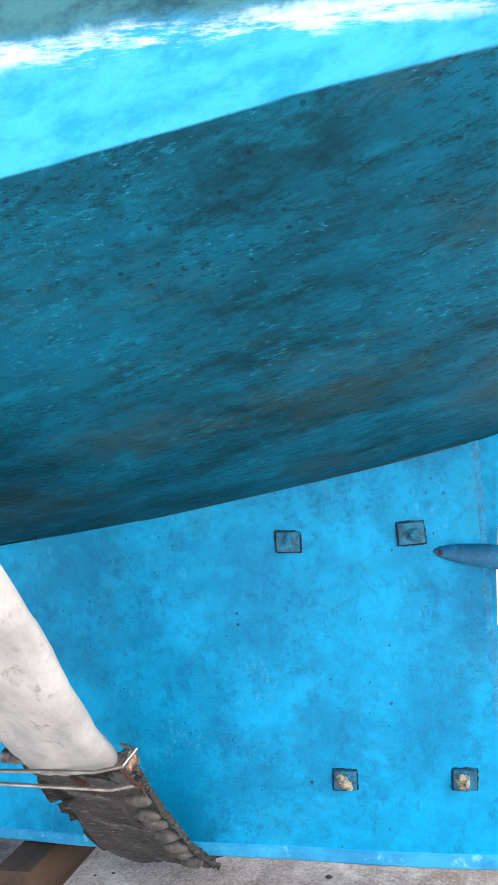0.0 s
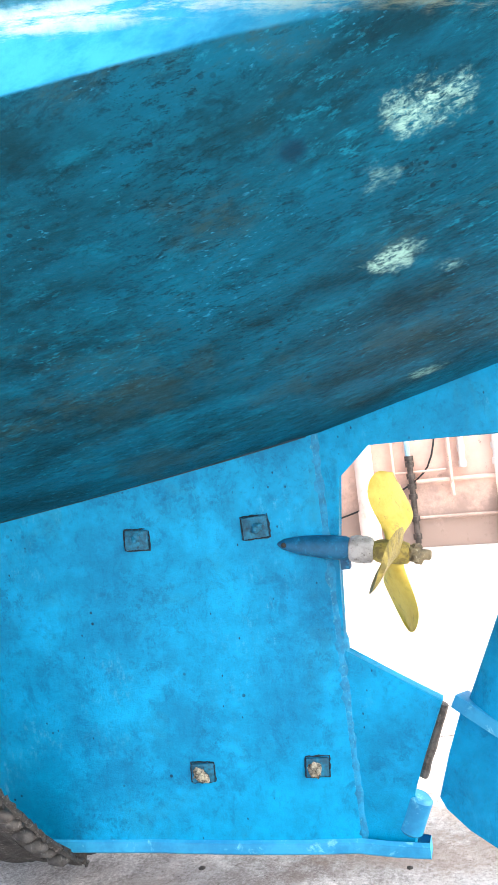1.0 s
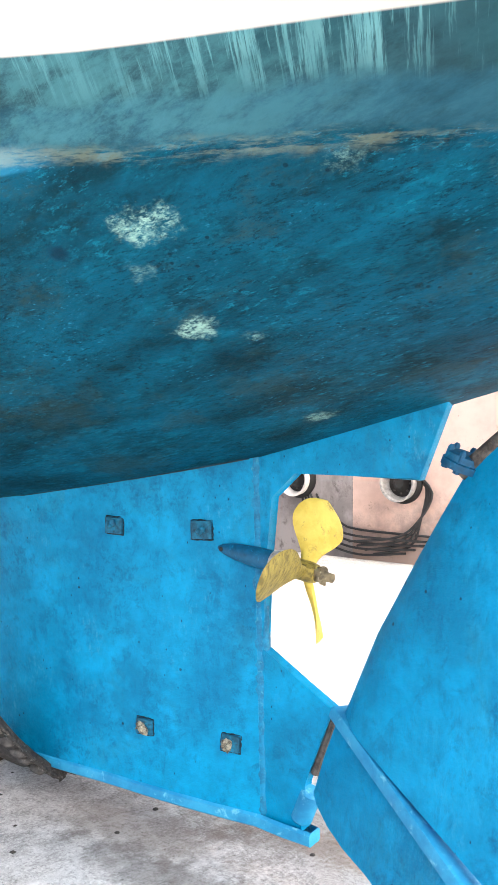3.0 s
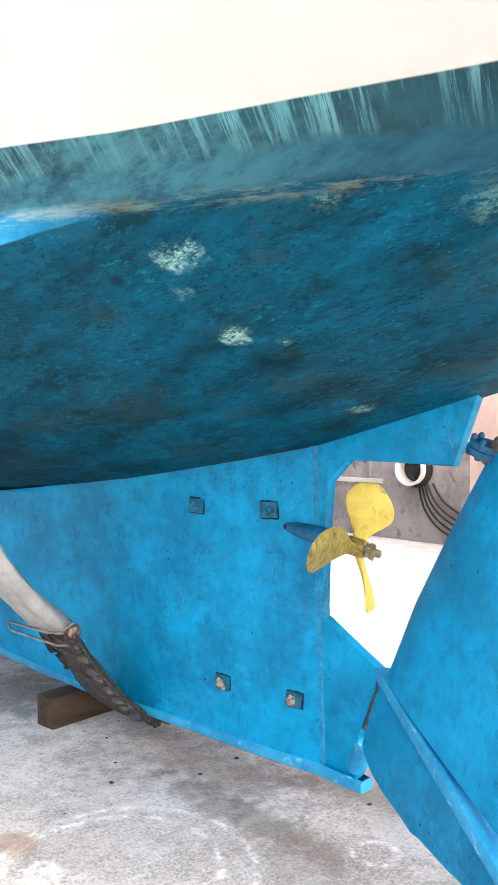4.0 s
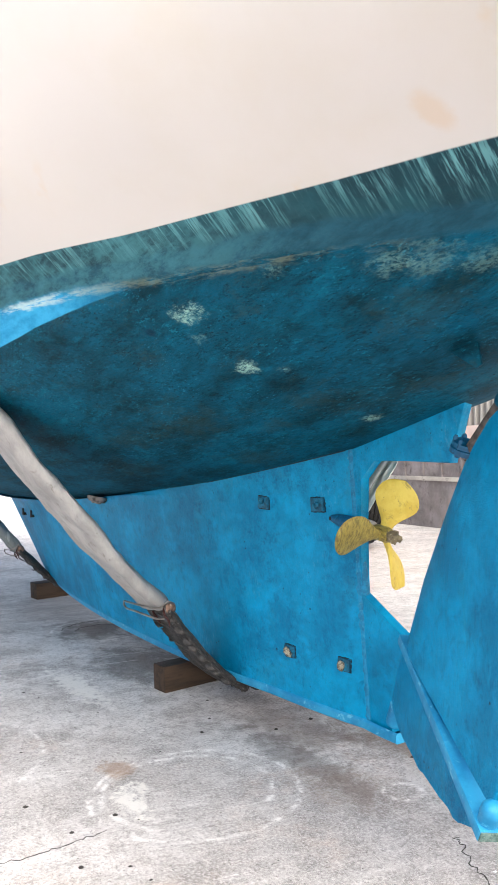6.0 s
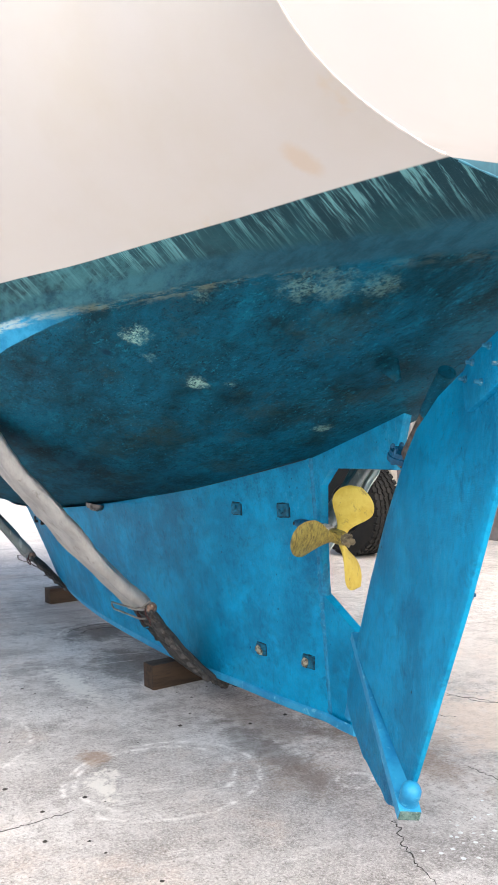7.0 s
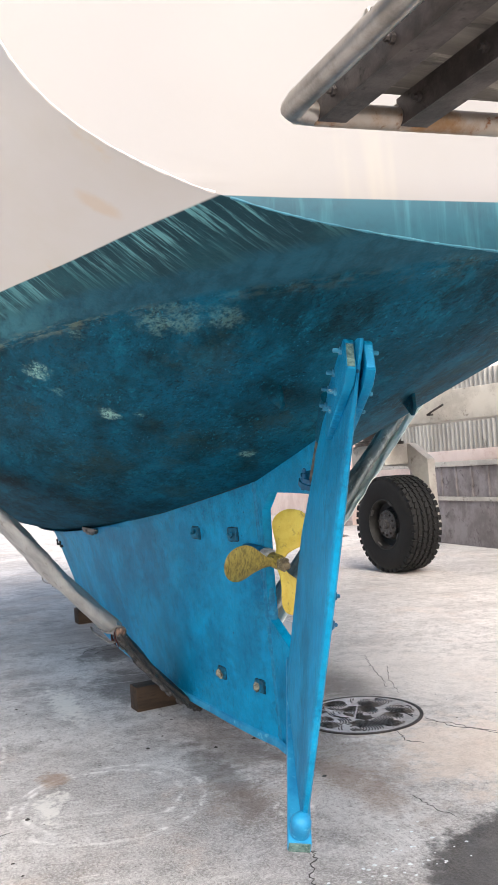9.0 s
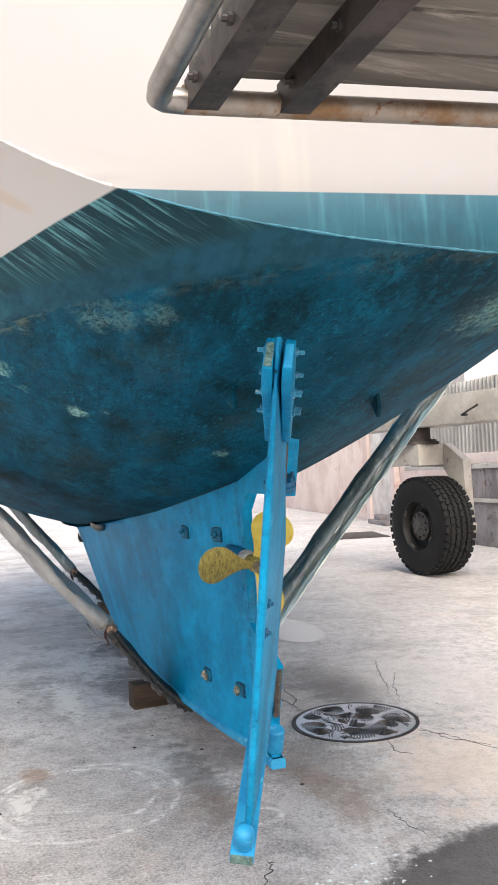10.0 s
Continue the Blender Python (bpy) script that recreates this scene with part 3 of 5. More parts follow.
def cubic(x, xs, ys):
    """A smooth curve through a few stations."""
    xs, ys = np.asarray(xs, float), np.asarray(ys, float)
    m = np.gradient(ys, xs)
    i = int(np.clip(np.searchsorted(xs, x) - 1, 0, len(xs) - 2))
    h = xs[i + 1] - xs[i]
    t = (x - xs[i]) / h
    return float((2 * t**3 - 3 * t**2 + 1) * ys[i] + (t**3 - 2 * t**2 + t) * h * m[i] + (3 * t**2 - 2 * t**3) * ys[i + 1] + (t**3 - t**2) * h * m[i + 1])


ST = (-7.6, -4.0, -2.4, -1.1, -0.4, 0.1, 0.9, 1.47, 2.0)


def z_keel(x):
    return cubic(x, ST, (1.10, 0.90, 0.958, 1.098, 1.237, 1.36, 1.575, 1.735, 1.88))


def section(x, n=14, m=22):
    """Half-breadths and heights of the hull at x, from the middle out and up. A chine dies out towards the stern."""
    zc = z_keel(x)
    big = cubic(x, ST, (0.6, 1.90, 1.85, 1.75, 1.62, 1.50, 1.22, 0.97, 0.87))
    s = lerp_table(x, ST, (0.5, 0.27, 0.27, 0.27, 0.262, 0.245, 0.165, 0.155, 0.12))
    c = lerp_table(x, ST, (0.6, 0.085, 0.085, 0.09, 0.09, 0.09, 0.135, 0.095, 0.095))
    yl = lerp_table(x, (-0.4, 0.0, 0.3, 0.6, 0.9, 1.2, 1.47, 2.0), (1.5, 1.385, 1.245, 1.145, 1.04, 0.945, 0.845, 0.68))
    if x > -0.4:
        c = (1.906 - zc - s * yl) / yl**2.9
    crease = lerp_table(x, ST, (0.0, 0.03, 0.034, 0.034, 0.028, 0.0, 0.0, 0.0, 0.0))
    yc = max(0.4, min(1.225 - 0.144 * x, 1.55, big - 0.15))
    ys = [yc * (i / n) ** 0.9 for i in range(n)] + [yc, yc + 0.02, yc + 0.045, yc + 0.07]
    ys += [ys[-1] + (big - ys[-1]) * i / 9 for i in range(1, 10)]
    out = []
    for y in ys:
        z = zc + s * y + c * y**2.9
        if y <= yc:
            z -= crease * max(0.0, 1 - (yc - y) / 0.3) ** 1.6
        else:
            z -= crease * max(0.0, 1 - (y - yc) / 0.07)
        out.append((y, z))
    y0, z0 = out[-1]
    ease = lerp_table(x, (0.7, 1.47), (0.22, 0.115))
    m0 = (out[-1][0] - out[-2][0]) / (out[-1][1] - out[-2][1])
    for i in range(1, m + 1):
        d = (3.1 - z0) * (i / m) ** 1.4
        out.append((y0 + 0.1 * d + (m0 - 0.1) * ease * (1 - math.exp(-d / ease)), z0 + d))
    return out


def x_transom(y):
    return lerp_table(y, (-0.9, -0.7, -0.5, 0.0, 0.5, 1.4), (1.462, 1.49, 1.527, 1.612, 1.65, 1.66))


def build_hull():
    fs = [1 - (1 - i / 70) ** 1.5 for i in range(71)]
    count = len(section(0.0))
    rows = []
    for f in fs:
        xn = XF + (1.45 - XF) * f
        sec = section(xn)
        row = []
        for side, order in ((-1, range(count - 1, 0, -1)), (1, range(count))):
            for j in order:
                y, z = sec[j]
                if side > 0:
                    y -= 0.12 * xn * y / 1.3
                    z += 0.13 * max(0.0, y - 0.28)
                x = XF + (x_transom(side * y) - XF) * f
                row.append((x, side * y, z + (z_keel(x) - z_keel(xn)) * max(0.0, 1 - y / 1.1)))
        rows.append(row)
    bm = bmesh.new()
    sheet(bm, rows)
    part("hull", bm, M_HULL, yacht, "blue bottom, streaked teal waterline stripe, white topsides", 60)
    bm = bmesh.new()
    deck = []
    for row in rows:
        a, b = Vector(row[0]), Vector(row[-1])
        deck.append([(a.lerp(b, k / 12).x, a.lerp(b, k / 12).y, a.lerp(b, k / 12).z + 0.14 * math.sin(math.pi * k / 12)) for k in range(13)])
    sheet(bm, deck)
    part("deck", bm, M_GEL, yacht, "plain white cambered deck")
    # transom: inset upright sheet on the last row
    last = rows[-1]
    half = len(last) // 2
    bm = bmesh.new()
    grid = []
    for i in range(half + 1):
        a, b = Vector(last[i]), Vector(last[len(last) - 1 - i])
        row = []
        for k in range(25):
            p = a.lerp(b, k / 24)
            row.append((x_transom(p.y) - 0.002, p.y, p.z))
        grid.append(row)
    sheet(bm, grid)
    bmesh.ops.remove_doubles(bm, verts=bm.verts, dist=0.0005)
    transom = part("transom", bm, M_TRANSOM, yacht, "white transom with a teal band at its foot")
    rng = random.Random(9)
    upper = [Vector(p) for p in last[:half] if p[2] > 1.905]
    lower = [Vector(p) for p in last if p[2] <= 1.905]
    for run, mat, lab in ((upper, M_GEL, "chalky chipped bead along the corner"), (lower, M_TEAL, "worn pale edge under the transom")):
        pts = []
        for a, b in zip(run, run[1:]):
            n = max(1, int((b - a).length / 0.012))
            pts += [a.lerp(b, i / n) for i in range(n)]
        bm = bmesh.new()
        tube(bm, [p + Vector((0.0, 0.0, 0.0006 * rng.random())) for p in pts], [0.0012 + 0.0026 * rng.random() for _ in pts], 6)
        part("edge_bead", bm, mat, transom, lab, 60)
    bm = bmesh.new()
    px, py, pz = x_transom(-0.47) - 0.002, -0.47, 2.318
    lathe(bm, [(0.012, 0), (0.012, 0.012), (0.007, 0.014), (0.007, 0.024)], pose(px, py - 0.02, pz, 0, 90), 6)
    tube(bm, [(px + 0.006, py + 0.012 + 0.012 * math.cos(a), pz + 0.022 * math.sin(a)) for a in np.linspace(-1.5, 4.4, 18)], 0.005, 8)
    part("pad_eye", bm, M_STEEL, transom, "small steel eye bolted to the transom")


def make_transom():
    k = Mat("transom_paint", 0.35)
    x, y, z = k.xyz()
    runs = k.noise(26, 5, 0.6, k.space((1, 1, 0.08)), 0.3)
    teal = k.mix(k.math("MULTIPLY", k.ramp(runs, 0.5, 0.72), 0.45), k.mix(k.ramp(k.noise(6, 6, 0.7), 0.4, 0.65), srgb("245b6b"), srgb("1f4f5e")), srgb("4c8997"))
    # gelcoat greyer than on the topsides: direct sun offset in the colour
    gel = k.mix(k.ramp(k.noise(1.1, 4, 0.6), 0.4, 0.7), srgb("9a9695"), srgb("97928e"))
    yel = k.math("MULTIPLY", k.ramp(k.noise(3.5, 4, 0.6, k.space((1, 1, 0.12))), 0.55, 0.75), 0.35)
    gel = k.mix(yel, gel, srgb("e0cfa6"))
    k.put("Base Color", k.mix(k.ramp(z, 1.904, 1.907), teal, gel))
    return k.m


M_TRANSOM = make_transom()
build_hull()


def lean(z):
    """The boat heels a touch: sideways shift of its middle plane."""
    return 0.045 * (1.15 - z)


def nose(z):
    return -4.75 - 1.2 * (z - 0.36)


def keel_half(x, z):
    d = max(0.0, -0.225 - x)
    h = 0.026 + 0.33 * (1 - math.exp(-d / 1.2))
    h *= 1 + 0.55 * (z - 0.75) * min(1.0, d / 2)
    xm = nose(z) + 2.1
    if x < xm:
        h *= math.sqrt(max(0.0, 1 - ((xm - x) / 2.1) ** 2))
    return h


def foot(x):
    """Height of the keel's underside: dips towards the heel, rises forward."""
    return 0.15 - 0.035 * min(1.0, max(0.0, (x + 0.8) / 0.75)) + 0.1 * max(0.0, (-x - 2.2) / 2.3) ** 1.2


def keel_mid(x, z):
    return lean(z) - 0.05 * (x + 0.22)


def build_keel():
    bm = bmesh.new()
    zs = [0.15, 0.17, 0.3, 0.5, 0.7, 0.9, 1.05, 1.2, 1.35]
    left, right = [], []
    for z in zs:
        xn = nose(z)
        xs = [xn + (-0.238 - xn) * (i / 40) ** 1.5 for i in range(41)]
        zt = [min(max(z, foot(x) + 0.02 * (z > 0.16)), z_keel(x) + 0.06) for x in xs]
        off = [keel_mid(x, z) for x in xs]
        left.append([(x, o - keel_half(x, z), q) for x, o, q in zip(xs, off, zt)])
        right.append([(x, o + keel_half(x, z), q) for x, o, q in zip(xs, off, zt)])
    rows = [l[::-1] + r[1:] for l, r in zip(left, right)]
    vs = sheet(bm, rows)
    bm.faces.new(vs[0])
    for a, b in zip(vs, vs[1:]):
        bm.faces.new((a[0], b[0], b[-1], a[-1]))
    keel = part("keel", bm, M_BLUE, yacht, "long blue keel with scuffed paint", 50)
    # worn sole plate along the foot
    bm = bmesh.new()
    xs = np.linspace(-4.45, -0.055, 46)
    lo = [[(x, keel_mid(x, 0.15) + s * (keel_half(min(x, -0.25), 0.15) * (1.0 if x < -0.09 else 0.7) + w), foot(x) + z) for x in xs] for s, w, z in
          ((-1, -0.001, 0.042), (-1, 0.009, 0.034), (-1, 0.010, 0.006), (-1, 0.004, 0.0), (1, 0.004, 0.0), (1, 0.010, 0.006), (1, 0.009, 0.034), (1, -0.001, 0.042))]
    vs = sheet(bm, lo)
    bm.faces.new([r[0] for r in vs])
    bm.faces.new([r[-1] for r in vs])
    part("sole_plate", bm, M_SHOE, keel, "scuffed pale blue sole plate")
    return keel


keel = build_keel()


def mid(x, z, w):
    return (x, lean(z) + w, z)


def build_skeg():
    bm = bmesh.new()
    outline = [(-0.26, 1.30), (0.0, 1.385), (0.36, 1.475), (0.395, 1.46), (0.302, 1.23), (-0.095, 1.244), (-0.182, 1.166), (-0.204, 0.95),
               (-0.226, 0.688), (0.024, 0.546), (-0.082, 0.30), (-0.098, 0.20), (-0.09, 0.15), (-0.26, 0.15)]
    slab(bm, outline, mid, 0.021, 0.005)
    part("skeg", bm, M_BLUE, yacht, "blue plate skeg framing the propeller opening", 30)
    bm = bmesh.new()
    rng = random.Random(12)
    tube(bm, [mid(-0.243 + 0.003 * rng.random(), z, 0) for z in np.linspace(0.16, 1.29, 60)], [0.0275 + 0.004 * rng.random() for _ in range(60)], 12)
    part("seam_bead", bm, M_SEAM, yacht, "scuffed filled joint between keel and skeg", 60)
    bm = bmesh.new()
    tube(bm, [mid(-0.108, 0.172, 0), mid(-0.105, 0.18, 0), mid(-0.068, 0.268, 0), mid(-0.064, 0.276, 0)], [0.026, 0.034, 0.034, 0.025], 18)
    part("heel_bearing", bm, M_SHOE, yacht, "round blue bearing at the rudder's foot")
    bm = bmesh.new()
    d = Vector(mid(-0.06, 0.33, 0)) - Vector(mid(0.018, 0.53, 0))
    tube(bm, [Vector(mid(0.018, 0.53, 0)) + d * k / 12 + Vector((0.004 + 0.002 * rng.random(), 0, 0)) for k in range(13)], [0.012 + 0.003 * rng.random() for _ in range(13)], 8)
    part("bare_edge", bm, M_STOCK, yacht, "bare pitted metal along the skeg's after edge")


build_skeg()


def hull_height(x, y):
    sec = section(x)
    return float(np.interp(abs(y), [p[0] for p in sec], [p[1] for p in sec]))


def build_joints():
    for s in (-1, 1):
        bm = bmesh.new()
        pts = []
        for x in np.linspace(-4.2, -0.25, 70):
            y = keel_mid(x, hull_height(x, 0.15)) + s * keel_half(x, hull_height(x, 0.15))
            pts.append((x, y + s * 0.001, hull_height(x, y) + 0.0005 - 0.001 * math.sin(9 * x)))
        tube(bm, pts, 0.0045, 6)
        part("joint_line", bm, M_DARK, keel, "dark open joint under the hull")


build_joints()


def lump(bm, at, size, seed, rough=0.35):
    """A crusted knob."""
    r = bmesh.ops.create_icosphere(bm, subdivisions=2, radius=1.0)
    at = Vector(at)
    for v in r["verts"]:
        k = 1 + rough * noise.noise(v.co * 2.3 + Vector((seed * 7.1, 0, 0))) * 1.6
        v.co = at + Vector((v.co.x * size[0], v.co.y * size[1], v.co.z * size[2])) * k


def build_bolt_plates():
    for n, (x, z, tw, w) in enumerate(((-0.74, 1.052, 3, 0.052), (-0.414, 1.053, -2, 0.056), (-0.649, 0.382, 2, 0.05), (-0.332, 0.378, 4, 0.05))):
        y = keel_mid(x, z) - keel_half(x, z) + 0.001
        slope = math.degrees(math.atan2(keel_half(x - 0.02, z) - keel_half(x + 0.02, z), 0.04))
        m = pose(x, y, z, 0, tw, slope)
        bm = bmesh.new()
        box(bm, (-w * 0.62, -0.013, -w * 0.52), (w * 0.62, 0.02, w * 0.52), m, 0.005)
        plate = part("bolt_plate", bm, M_PLATE, keel, "small dirty blue bolted plate")
        # added dark outline for the dirt in the crevice round the plate
        bm = bmesh.new()
        rng = random.Random(n)
        loop = [(-0.66, -0.56), (0.66, -0.56), (0.66, 0.56), (-0.66, 0.56), (-0.66, -0.56)]
        pts = []
        for (a, b), (c, d) in zip(loop, loop[1:]):
            for i in range(7):
                f = i / 7
                pts.append(m @ Vector(((a + (c - a) * f) * w + 0.003 * (rng.random() - 0.5), -0.002, (b + (d - b) * f) * w + 0.003 * (rng.random() - 0.5))))
        tube(bm, pts + [pts[0]], [0.0012 + 0.0028 * rng.random() for _ in range(len(pts) + 1)], 6)
        part("crevice_line", bm, M_DARK, plate, "dark ragged line of dirt round the plate", 60)
        bm = bmesh.new()
        low = z < 0.6
        for i in range(4 if low else 2):
            lump(bm, m @ Vector((0.011 * (rng.random() - 0.5) * (2 if low else 1), -0.02, 0.011 * (rng.random() - 0.5) * 2)), (0.015, 0.011, 0.014) if low else (0.012, 0.009, 0.012), n * 5 + i, 0.5)
        lathe(bm, [(0.007, 0.0), (0.007, 0.02), (0.005, 0.022)], m @ pose(0, -0.016, 0, 90), 8)
        part("bolt", bm, M_CRUST if low else M_PLATE, plate, "crusted corroded bolt head" if low else "painted bolt head", 60)


build_bolt_plates()


def build_shaft():
    ax0, ax1 = Vector((-0.33, -0.026, 0.995)), Vector((0.03, -0.026, 0.939))
    d = (ax1 - ax0).normalized()

    def along(s):
        return ax0 + d * s
    bm = bmesh.new()
    tube(bm, [along(s) + Vector((0, -0.012 * (1 - min(1, s / 0.15)), 0)) for s in (-0.035, -0.015, 0.03, 0.09, 0.15, 0.162)], [0.006, 0.016, 0.026, 0.031, 0.033, 0.028], 18)
    part("stern_tube", bm, M_TUBE, yacht, "tapered blue stern tube")
    bm = bmesh.new()
    tube(bm, [along(s) for s in (0.16, 0.165, 0.18, 0.205, 0.222, 0.227)], [0.026, 0.033, 0.037, 0.037, 0.033, 0.026], 18)
    part("shaft_anode", bm, M_ZINC, yacht, "crusted zinc collar on the shaft")
    bm = bmesh.new()
    p = along(0.148)
    box(bm, (p.x - 0.014, p.y - 0.016, p.z - 0.056), (p.x + 0.012, p.y + 0.016, p.z - 0.02), None, 0.005)
    part("tube_lug", bm, M_TUBE, yacht, "small lug under the stern tube")
    bm = bmesh.new()
    p = along(-0.012)
    lathe(bm, [(0.006, 0.0), (0.0075, 0.002), (0.004, 0.004)], pose(p.x, p.y - 0.03, p.z, 90), 10)
    part("grub_screw", bm, M_BLACK, yacht)
    prop = new("propeller")
    prop.parent = yacht
    prop["label"] = "three-bladed propeller in yellow coating"
    bm = bmesh.new()
    tube(bm, [along(s) for s in (0.222, 0.235, 0.25, 0.30, 0.318, 0.322)], [0.022, 0.029, 0.032, 0.031, 0.027, 0.02], 20)
    part("hub", bm, M_PROPB, prop, "brass hub with worn coating")
    bm = bmesh.new()
    tube(bm, [along(s) for s in (0.316, 0.322, 0.345, 0.35, 0.372, 0.376)], [0.02, 0.024, 0.024, 0.016, 0.015, 0.009], 6)
    for k in range(7):
        a = k * 0.9
        lump(bm, along(0.33 + 0.006 * (k % 3)) + Vector((0, 0.018 * math.cos(a), 0.018 * math.sin(a))), (0.012, 0.011, 0.011), 40 + k, 0.5)
    part("prop_nut", bm, M_BRASS, prop, "crusted bronze locking nut", 60)
    ctr = along(0.28)
    for ang in (58, 179, 294):
        bm = bmesh.new()
        rad = Vector((0, math.cos(radians(ang)), math.sin(radians(ang))))
        tan = Vector((0, -math.sin(radians(ang)), math.cos(radians(ang))))
        rows = []
        nr, nc = 20, 12
        for side in (1, -1):
            for i in range(nr + 1):
                f = 1 - (1 - i / nr) ** 1.7
                r = 0.028 + 0.209 * f
                e = min(1.0, f / 0.6)
                wid = 0.024 + 0.068 * e * e * (3 - 2 * e) if f < 0.6 else 0.092 * math.sqrt(max(0.0, 1 - ((f - 0.6) / 0.4) ** 2))
                beta = radians(48 - 26 * f)
                chord = -tan * math.cos(beta) + Vector((1, 0, 0)) * math.sin(beta)
                nrm = rad.cross(chord).normalized()
                th = 0.011 * (1 - f) + 0.0028
                row = []
                for j in range(nc + 1):
                    c = 2 * j / nc - 1
                    cup = 0.012 * c * c * f
                    p = ctr + rad * r + chord * (c * wid) + nrm * (side * th * math.sqrt(max(0, 1 - c * c)) + cup) + d * (0.004 * f * f)
                    row.append(p)
                rows.append(row)
            if side == 1:
                front = rows
                rows = []
        sheet(bm, front)
        sheet(bm, rows)
        bmesh.ops.remove_doubles(bm, verts=bm.verts, dist=0.0002)
        # the 179 degree blade takes the darker coat: shade by colour
        part("blade", bm, M_PROPB if ang == 179 else M_PROP, prop, "streaked dull brass blade, its shade put into the colour" if ang == 179 else "", 60)


build_shaft()

# rudder: its own axes, chord c, stock axis a and thickness n, turned to starboard
RH = Vector((0.08, -0.042, 0.56))
RA = Vector((0.387, -0.042, 0.922)).normalized()
RC0 = Vector((RA.z, 0, -RA.x)).normalized()
RT = radians(25.3)
RC = RC0 * math.cos(RT) + RA.cross(RC0) * (-math.sin(RT))
RC = RC if RC.y < 0 else RC0 * math.cos(RT) + RA.cross(RC0) * math.sin(RT)
RN = RA.cross(RC)


def rud(c, a, n=0.0):
    return RH + RC * c + RA * a + RN * n


def build_rudder():
    rudder = new("rudder")
    rudder.parent = yacht
    rudder["label"] = "blue spade-like rudder put over to one side"

    def le(f):
        return lerp_table(f, (0.0, 0.34, 0.6, 0.8, 1.0), (0.012, 0.016, 0.045, 0.07, 0.10))

    def te(a):
        return lerp_table(a, (0.0, 0.06, 0.68, 1.0, 1.45), (0.81, 0.818, 0.872, 0.88, 0.908))

    def top(c):
        return lerp_table(c, (0.0, 0.1, 0.16, 0.245, 0.345, 0.54, 0.85, 0.95), (0.79, 0.83, 0.915, 1.005, 1.125, 1.285, 1.50, 1.52))
    gs = (0.0, 0.003, 0.012, 0.03, 0.07, 0.13, 0.21, 0.3, 0.4, 0.5, 0.6, 0.7, 0.8, 0.9, 0.96, 0.99, 1.0)
    bm = bmesh.new()
    sides = {}
    for s in (1, -1):
        rows = []
        for i in range(33):
            f = i / 32
            row = []
            for j, g in enumerate(gs):
                c0, c1 = le(f), te(f * 1.5)
                c = c0 + (c1 - c0) * g
                a = 0.01 + (top(c) - 0.01) * f
                h = 0.036 * min(1.0, math.sqrt(g * 9 + 0.001)) * (1 - 0.68 * max(0.0, (g - 0.25) / 0.75)) * lerp_table(f, (0.7, 0.95), (1.0, 0.5))
                row.append(rud(c, a, s * h * (0.55 if j == len(gs) - 1 else 1.0)))
            rows.append(row)
        sides[s] = sheet(bm, rows)
    n, w = len(sides[1]), len(gs)
    for i in range(n - 1):
        for j in (0, w - 1):
            bm.faces.new((sides[1][i][j], sides[1][i + 1][j], sides[-1][i + 1][j], sides[-1][i][j]))
    for i in (0, n - 1):
        for j in range(w - 1):
            bm.faces.new((sides[1][i][j], sides[1][i][j + 1], sides[-1][i][j + 1], sides[-1][i][j]))
    blade = part("rudder_blade", bm, M_RUDDER, rudder, "blue rudder blade with scratches and dark pits", 40)
    for c, a in ((0.826, 0.79), (0.84, 0.71)):
        bm = bmesh.new()
        lathe(bm, [(0.012, 0), (0.012, 0.008), (0.006, 0.009), (0.006, 0.015), (0.003, 0.017)], Matrix.Translation(rud(c, a, 0.012)) @ RN.to_track_quat("Z", "Y").to_matrix().to_4x4(), 6)
        box(bm, (-0.018, -0.012, 0), (0.018, 0.012, 0.005), Matrix.Translation(rud(c, a, 0.010)) @ RN.to_track_quat("Z", "Y").to_matrix().to_4x4())
        part("anode_bolt", bm, M_TUBE, blade, "small bolted lug")
    bm = bmesh.new()
    out = [(0.004, 0.0), (0.012, -0.14), (0.022, -0.258), (0.05, -0.277), (0.12, -0.291), (0.2, -0.288), (0.3, -0.274), (0.352, -0.266), (0.365, -0.275), (0.378, -0.262), (0.40, -0.25), (0.55, -0.217), (0.60, -0.203), (0.63, -0.187), (0.655, -0.196),
           (0.69, -0.18), (0.715, -0.15), (0.78, -0.11), (0.82, -0.05)]
    slab(bm, out, rud, 0.017, 0.005)
    part("lower_plate", bm, M_RUDDER, rudder, "lower rudder plate with chipped foot", 30)
    bm = bmesh.new()
    e0, e1 = rud(-0.014, 0.0), rud(0.862, -0.055, -0.012)
    d = (e1 - e0)
    m = Matrix((d.normalized(), RN, d.normalized().cross(RN))).transposed().to_4x4()
    m.translation = e0
    box(bm, (0, -0.036, -0.019), (d.length - 0.003, 0.036, 0.019), m, 0.006)
    bar = part("foot_bar", bm, M_SHOE, rudder, "square bar along the rudder's foot")
    bm = bmesh.new()
    box(bm, (d.length - 0.006, -0.033, -0.0165), (d.length, 0.033, 0.0165), m, 0.002)
    part("crusted_end", bm, M_GROWTH, bar, "bare end with grey-green growth")
    bm = bmesh.new()
    up = m.to_3x3().col[2] * (1 if m.to_3x3().col[2].z > 0 else -1)
    lathe(bm, [(0.03, -0.02), (0.03, 0.024), (0.032, 0.028), (0.031, 0.05), (0.024, 0.064), (0.010, 0.07)], Matrix.Translation(e0 + d * 0.955 + up * 0.02) @ up.to_track_quat("Z", "Y").to_matrix().to_4x4(), 20)
    part("foot_stud", bm, M_SHOE, rudder, "round stud on the foot bar", 50)
